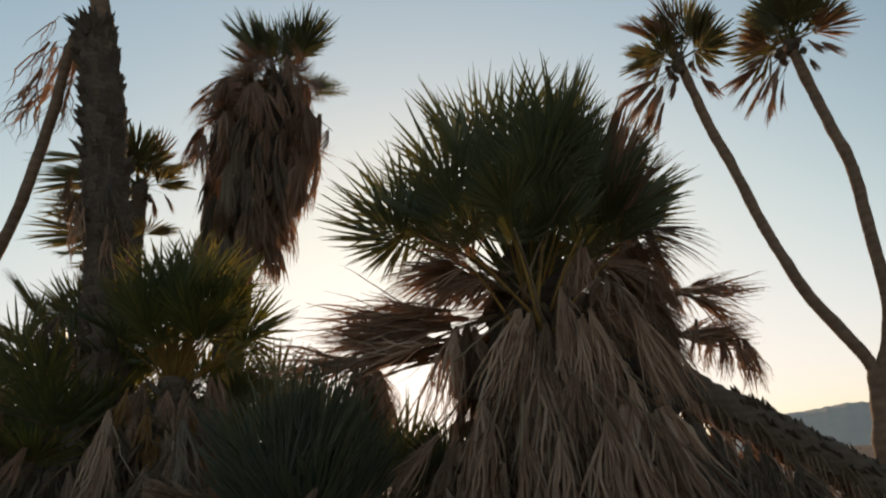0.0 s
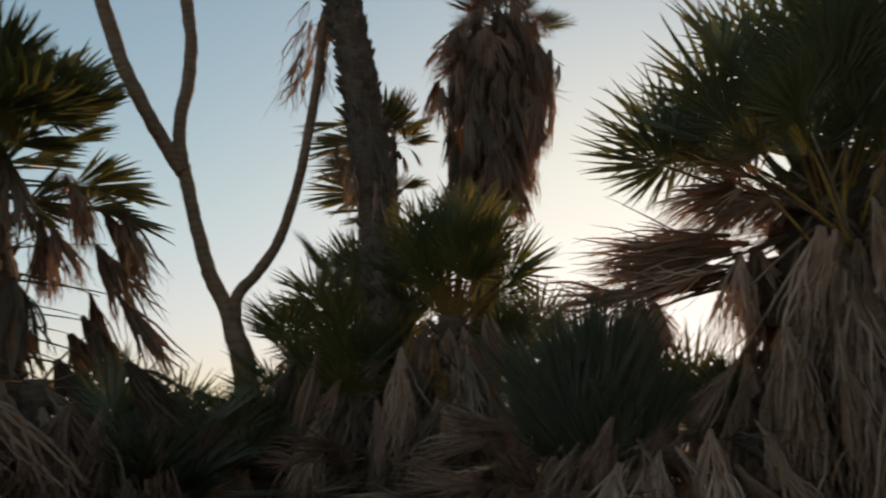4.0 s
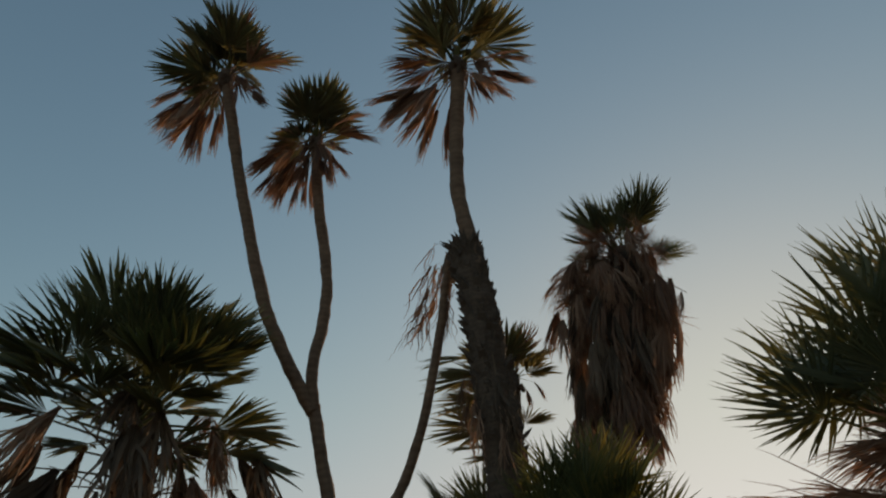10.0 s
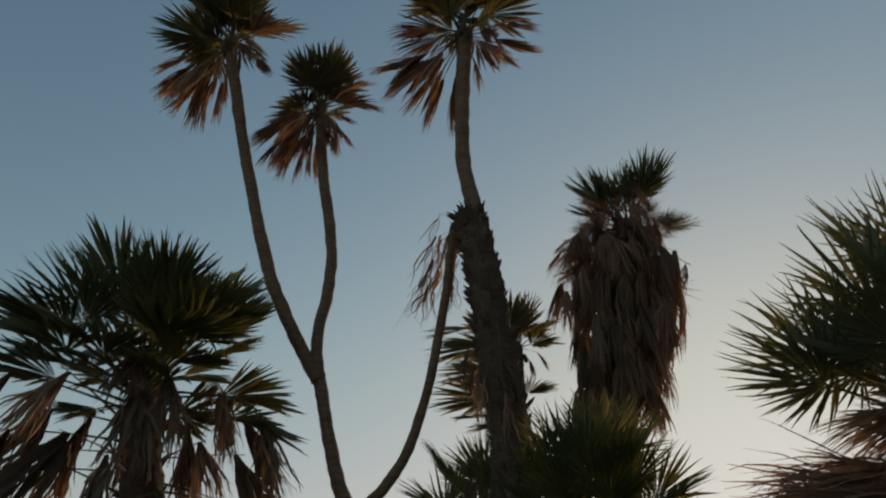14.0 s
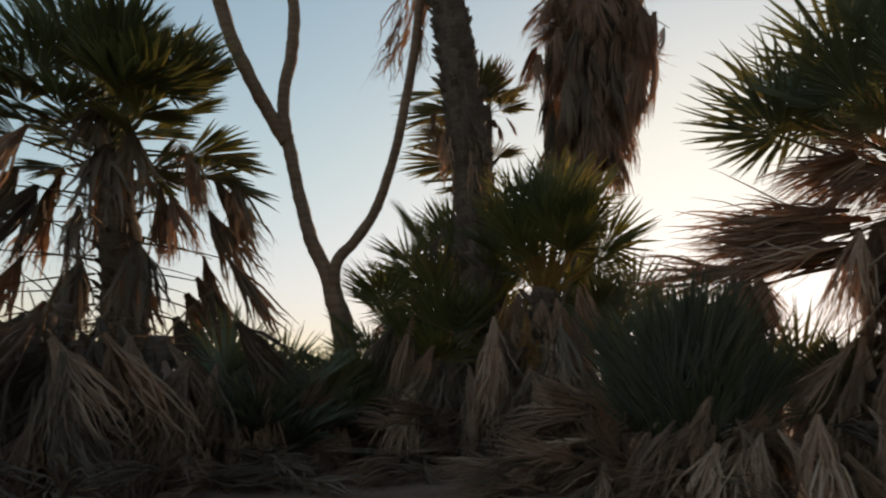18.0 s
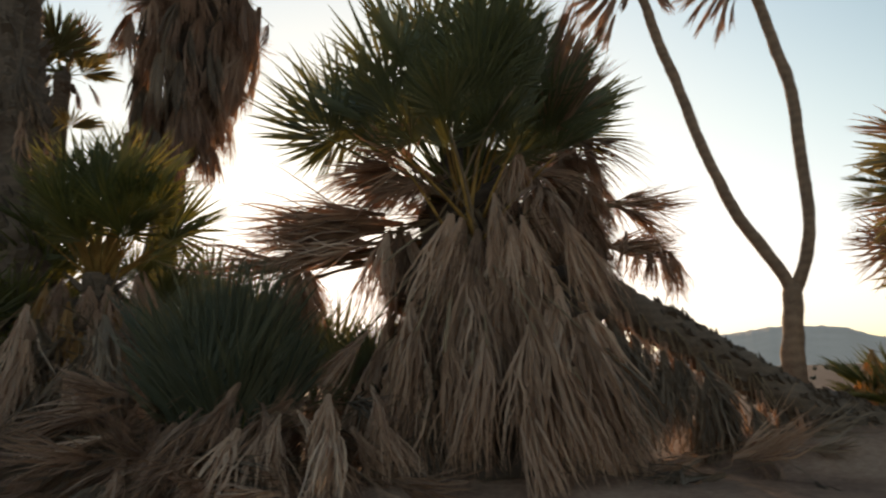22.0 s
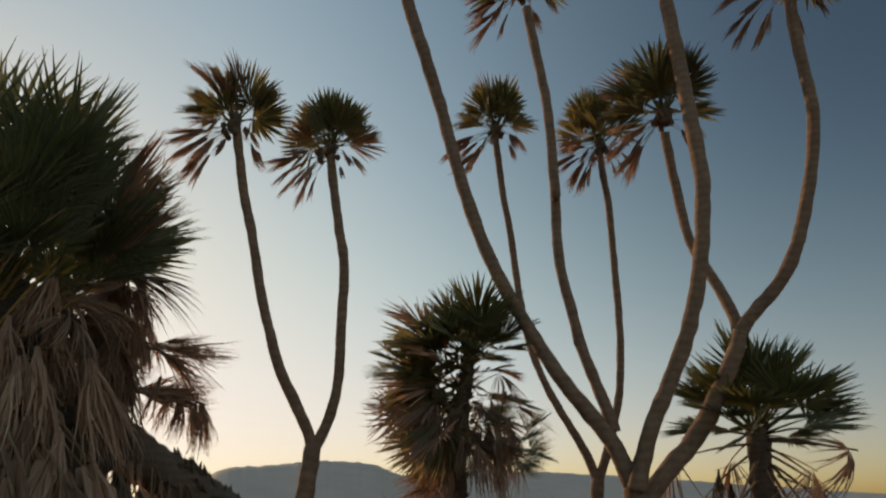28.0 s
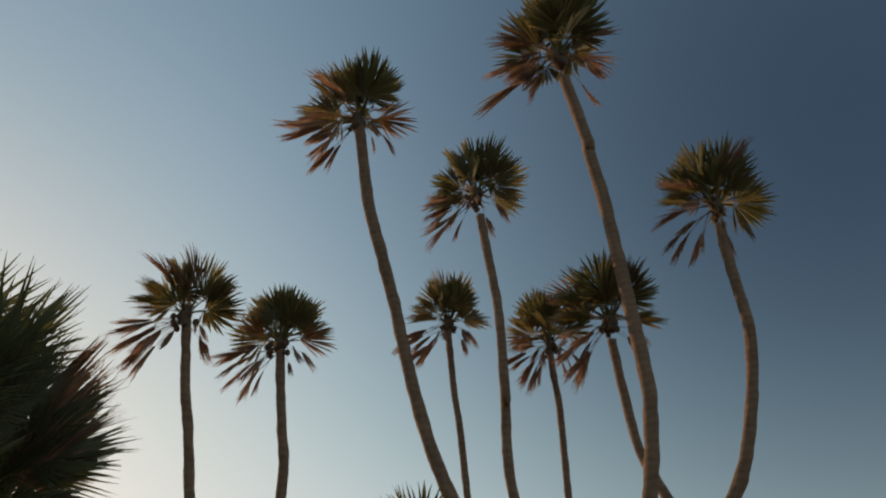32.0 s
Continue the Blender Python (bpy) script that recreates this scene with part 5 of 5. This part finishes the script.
clump("palm_shrub", (6.19, 4.85, 0.71), 24, TUFT + STRAY[:2], 0.46, 85, 30, "dark low palm shrub on the sand", 37, 6)
clump("palm_shrub", (7.75, 3.75, 0.65), 22, TUFT + STRAY[:1], 0.46, 86, 20, "dark palm shrub at the foot of a low fan palm", 69, 8, spread=0.25)
clump("palm_shrub", (-2.55, 7.48, 1.78), 14, STIFF, 0.6, 86, 20, "green young palm among amber dead leaves", 65, 26, lift=0.55)
clump("palm_shrub", (-3.15, 7.05, 1.77), 14, STIFF, 0.6, 86, 20, "green young palm among amber dead leaves", 66, 26, lift=0.55)
clump("palm_shrub", (6.99, 4.99, 0.65), 20, TUFT + STRAY[:2], 0.46, 80, 25, "dark low palm shrub on the sand", 38, 6)

# fan palm in the east with rust-coloured lower leaves
R = random.Random(131)
l_top = Vector((5.63, 5.37, 3.33))
l_base = Vector((5.47, 5.52, 1.19))
l_base.z = ground_z(l_base.x, l_base.y) - 0.05
l_mid = Vector((5.54, 5.46, 2.37))
p = thing("fan_palm", l_base, "fan palm with green top leaves and rust-brown lower ones", "palm", "fan palms")
limb(p, "trunk", [(l_base, 0.13), (l_mid, 0.095), ((5.59, 5.40, 2.89), 0.085), (l_top, 0.07)], SHAGGY, seed=27, rough=0.12, rings=0.05)
stubs(p, [(l_base, 0.13), (l_mid, 0.095), (l_top, 0.07)], R, 16, 6, 0.5)
crown(p, R, l_top - Vector((0, 0, .12)), 24, COMPACT + FAN[:3], 86, 18, 0.54, spread=0.06, sink=0.05, power=0.85)
crown(p, R, l_top - Vector((0, 0, .2)), 18, COMPACT[:3] + FAN[:3] + BROWNFAN, 30, -20, 0.46, spread=0.08, sink=0.6)
for i in range(28):
    az = R.uniform(235, 350)
    put_leaf(p, R.choice(BROWNSTIFF[:2] + BROWNFAN[:2] + FAN[:4]), l_top - Vector((.1, -.1, R.uniform(.1, 1.1))), heading(az, R.uniform(-30, 42)), R.uniform(.56, .74), R.gauss(0, .9))
for i in range(18):
    az = R.uniform(60, 190)
    put_leaf(p, R.choice(LIMP + RUSTHANG + STRAY[:3]), l_top - Vector((0, 0, R.uniform(.4, 1.2))), heading(az, R.uniform(-30, 25)), R.uniform(.36, .46), R.gauss(0, .5))
for i in range(22):
    az, z = R.uniform(0, 360), R.uniform(-.3, .3)
    root = l_mid + Vector((0, 0, z))
    neck = root + heading(az, R.uniform(-25, 20)) * R.uniform(.3, .6)
    hang(p, R.choice(RUSTHANG + RUSTDRAPE), root, neck, neck + heading(az, 0) * .12 - Vector((0, 0, R.uniform(.4, .65))), R.gauss(0, .6))
for i in range(16):
    az = R.uniform(230, 330)
    put_leaf(p, R.choice(RUSTHANG + STRAY), l_mid - Vector((0, 0, R.uniform(.1, .7))), heading(az, R.uniform(-40, 10)), R.uniform(.4, .55), R.gauss(0, .6))
crown(p, R, Vector((5.83, 5.03, 2.07)), 12, STIFF, 60, -25, 0.30, spread=0.06, lean=(.3, -.3))
crown(p, R, Vector((5.10, 5.71, 2.94)), 7, STIFF, 60, -10, 0.28, spread=0.06, lean=(-.4, .3))
limb(p, "offshoot", [(l_mid, .05), ((5.70, 5.16, 2.10), .04), ((5.83, 5.03, 2.07), .03)], SHAGGY)
limb(p, "offshoot", [(l_mid, .05), ((5.30, 5.54, 2.67), .04), ((5.10, 5.71, 2.94), .03)], SHAGGY)

# low fan palm behind the large branching one
R = random.Random(112)
m_top = Vector((8.17, 3.24, 2.42))
m_base = Vector((8.11, 3.36, 1.20))
m_base.z = ground_z(m_base.x, m_base.y) - 0.05
p = thing("fan_palm", m_base, "low fan palm with a loose green crown on long stalks", "palm", "fan palms")
limb(p, "trunk", [(m_base, 0.17), (m_base.lerp(m_top, .5), 0.13), (m_top, 0.12)], SHAGGY, seed=28, rough=0.12, rings=0.05)
crown(p, R, m_top, 34, COMPACT, 88, 2, 0.66, spread=0.08, sink=0.15)
crown(p, R, m_top - Vector((0, 0, .15)), 12, LIMP, -5, -50, 0.66, spread=0.1, sink=0.4)
crown(p, R, m_top - Vector((0, 0, .4)), 10, DARKDRAPE + LIMP[:2], -10, -60, 0.6, spread=0.12, sink=0.4)


def pile(at, count, width, high, size, label, seed, sorts=None):
    """A heap of shed leaves: each one lies outwards and down from a point of the heap."""
    rng = random.Random(seed)
    at = Vector(at)
    at.z = ground_z(at.x, at.y)
    q = thing("dead_leaf_heap", at, label, "dead leaves", "dead leaf heaps")
    count = int(count * 0.75)
    loose = STRAYPALE if sorts is SWEEP else STRAY[:4] + DARKSTRAY
    for i in range(count):
        az = i * 137.5 + rng.uniform(-20, 20)
        f = math.sqrt((i + 0.5) / count)
        x, y = heading(az, 0).x * width * f * 0.6, heading(az, 0).y * width * f * 0.6
        z = ground_z(at.x + x, at.y + y) + high * 0.8 * (1 - f * f) * rng.uniform(.5, 1.0) + 0.06
        turn = az + rng.gauss(0, 70)
        lift = rng.uniform(-28, 22) * (0.4 + 0.6 * f)
        put_leaf(q, rng.choice(loose + (sorts or SWEEP)[:3]), (at.x + x, at.y + y, z), heading(turn, lift), size * 1.25 * rng.uniform(0.75, 1.25), rng.gauss(0, 1.0))
    for i in range(6 if high > 0.3 else 0):
        az = rng.uniform(0, 360)
        foot = at + heading(az, 0) * width * rng.uniform(0.05, 0.35) + Vector((0, 0, high * rng.uniform(0.4, 0.9)))
        child("petiole", STICK, q, aim(foot, heading(rng.uniform(0, 360), rng.uniform(15, 60)), rng.uniform(0.5, 0.9)), "bare pale leaf stalk")
    return q


def dead_palm(top, count, label, seed, ways=(90, 270), out=0.7):
    """A short palm whose leaves are all dead: stalks stand out from its head, long folded blades hang from them down to the sand."""
    rng = random.Random(seed)
    top = Vector(top)
    base = Vector((top.x, top.y, ground_z(top.x, top.y) - 0.05))
    q = thing("fan_palm", base, label, "palm", "fan palms")
    limb(q, "trunk", [(base, 0.2), (base.lerp(top, .5), 0.16), (top, 0.1)], SHAGGY, seed=seed, rough=0.15, rings=0.05)
    tall = top.z - base.z
    for i in range(count):
        az, f = rng.uniform(*ways), rng.random()
        root = top - Vector((0, 0, tall * .45 * f))
        neck = root + heading(az, rng.uniform(-30, 25)) * out * rng.uniform(.35, 1.1)
        far = rng.uniform(.55, 1.0)
        tip = neck + heading(az + rng.gauss(0, 60), 0) * far * rng.uniform(.2, .8) - Vector((0, 0, far * .75))
        tip.z = max(tip.z, ground_z(tip.x, tip.y) + .03)
        hang(q, rng.choice(RUSTDRAPE[:3] + DARKDRAPE + DARKSTRAY[:4] + DRAPE[:2]), root, neck, tip, rng.gauss(0, .8))
    for i in range(6):
        child("petiole", STICK, q, aim(top - Vector((0, 0, rng.uniform(0, .3))), heading(rng.uniform(*ways), rng.uniform(5, 75)), rng.uniform(.4, .8)), "bare pale leaf stalk")
    return q


dead_palm((-4.95, 2.75, 1.85), 40, "short palm with only dead brown leaves hanging down", 71, (60, 250), .6)
dead_palm((-4.85, 3.65, 1.75), 42, "short palm with only dead brown leaves hanging down", 72, (60, 270), .6)
dead_palm((-5.6, 3.3, 2.0), 26, "short palm with only dead brown leaves hanging down", 73, (70, 250))
dead_palm((-3.25, 5.95, 1.95), 46, "dead leaves hanging round a shaggy trunk's foot", 74, (110, 300), .8)
dead_palm((-2.2, 5.55, 1.75), 30, "short palm with only dead brown leaves hanging down", 75, (110, 260), .55)

spray = pile((-1.50, 4.73, 0.99), 80, 0.9, 0.5, 0.42, "heap of brown shed fan leaves on the sand", 41, RUSTSWEEP + RUSTSWEEP[:5] + SWEEP)
R = random.Random(142)
for root, tip in (((-1.33, 4.75, 1.2), (-2.22, 4.45, 1.29)), ((-1.29, 4.75, 1.12), (-2.25, 4.45, .97)), ((-1.42, 4.75, 1.25), (-2.0, 4.45, 1.42)), ((-1.18, 4.75, 1.05), (-1.99, 4.45, .85)), ((-1.5, 4.75, .99), (-2.16, 4.45, .68)),
                  ((-1.02, 4.75, .97), (-1.36, 4.45, .68))):
    for k in range(2):
        wob = Vector((R.gauss(0, .05), R.gauss(0, .08), R.gauss(0, .04)))
        root2 = Vector(root) + wob
        hang(spray, R.choice(SWEEP + RUSTSWEEP), root2, root2.lerp(Vector(tip), .3), Vector(tip) + wob, R.gauss(0, .8))
pale = pile((-0.48, 4.31, 0.73), 20, 0.9, 0.3, 0.4, "heap of pale grey shed fan leaves under the great palm", 42, SWEEP)
for i in range(30):
    az = R.uniform(60, 300)
    root = Vector((-.55 + R.uniform(-.45, .45), 4.55, ground_z(-.5, 4.4) + R.uniform(.2, .5)))
    neck = root + heading(az, R.uniform(10, 50)) * R.uniform(.15, .35)
    tip = neck + heading(az, 0) * R.uniform(.25, .6) - Vector((0, 0, R.uniform(.2, .42)))
    hang(pale, R.choice(SWEEP + STRAYPALE), root, neck, tip, R.gauss(0, .7))

pile((-4.63, 3.65, 0.87), 50, 1.3, 0.35, 0.5, "heap of brown shed fan leaves on the sand", 43, RUSTSWEEP + RUSTSWEEP[:5] + SWEEP)
pile((-4.0, 4.75, 0.79), 30, 1.0, 0.3, 0.5, "heap of brown shed fan leaves on the sand", 44, RUSTSWEEP + RUSTSWEEP[:5] + SWEEP)
pile((-3.34, 5.46, 1.11), 40, 1.2, 0.4, 0.5, "heap of brown shed fan leaves at a trunk's foot", 45, RUSTSWEEP + RUSTSWEEP[:5] + SWEEP)
pile((-0.4, 5.15, 1.56), 70, 0.95, 0.7, 0.5, "heap of brown shed fan leaves against the great palm", 67, RUSTSWEEP + SWEEP)
pile((2.49, 4.70, 0.73), 24, 0.8, 0.15, 0.45, "scattered shed fan leaves beside a lying trunk", 46, RUSTSWEEP)
pile((4.42, 4.29, 0.67), 14, 1.2, 0.02, 0.3, "few small shed leaves scattered on the sand", 64, RUSTSWEEP)
pile((-4.98, 2.85, 0.77), 30, 1.3, 0.5, 0.6, "heap of brown shed fan leaves on the sand", 47, RUSTSWEEP + RUSTSWEEP[:5] + SWEEP)
pile((-1.60, 5.21, 0.95), 60, 1.1, 0.6, 0.44, "heap of brown shed fan leaves on the sand", 48, RUSTSWEEP + RUSTSWEEP[:5] + SWEEP)
pile((-3.22, 5.92, 1.07), 40, 1.3, 0.8, 0.6, "heap of brown shed fan leaves at a shaggy trunk", 49, RUSTSWEEP + RUSTSWEEP[:5] + SWEEP)


def build_scrub():
    """Low desert shrubs far out on the plain, too many to count."""
    rng = random.Random(77)
    verts, faces = [], []
    for i in range(420):
        az = rng.uniform(-80, 80)
        d = 55 * (16 ** rng.random())
        c = heading(az, 0) * d
        c.z = ground_z(c.x, c.y)
        w = rng.uniform(0.3, 0.9) * (1 + d / 400)
        for k in range(10):
            a = heading(rng.uniform(0, 360), rng.uniform(15, 80)) * w * rng.uniform(0.4, 0.9)
            s = heading(rng.uniform(0, 360), 0) * w * 0.22
            b = len(verts)
            verts += [c + a * 0.2 - s, c + a * 0.2 + s, c + a + s * 0.5, c + a - s * 0.5]
            faces.append((b, b + 1, b + 2, b + 3))
    ob = new("desert_scrub", mesh_of("desert_scrub", verts, faces, SCRUB))
    tagged(ob, "low grey-green desert shrubs scattered over the plain", "shrubs", kind="stuff")


build_scrub()
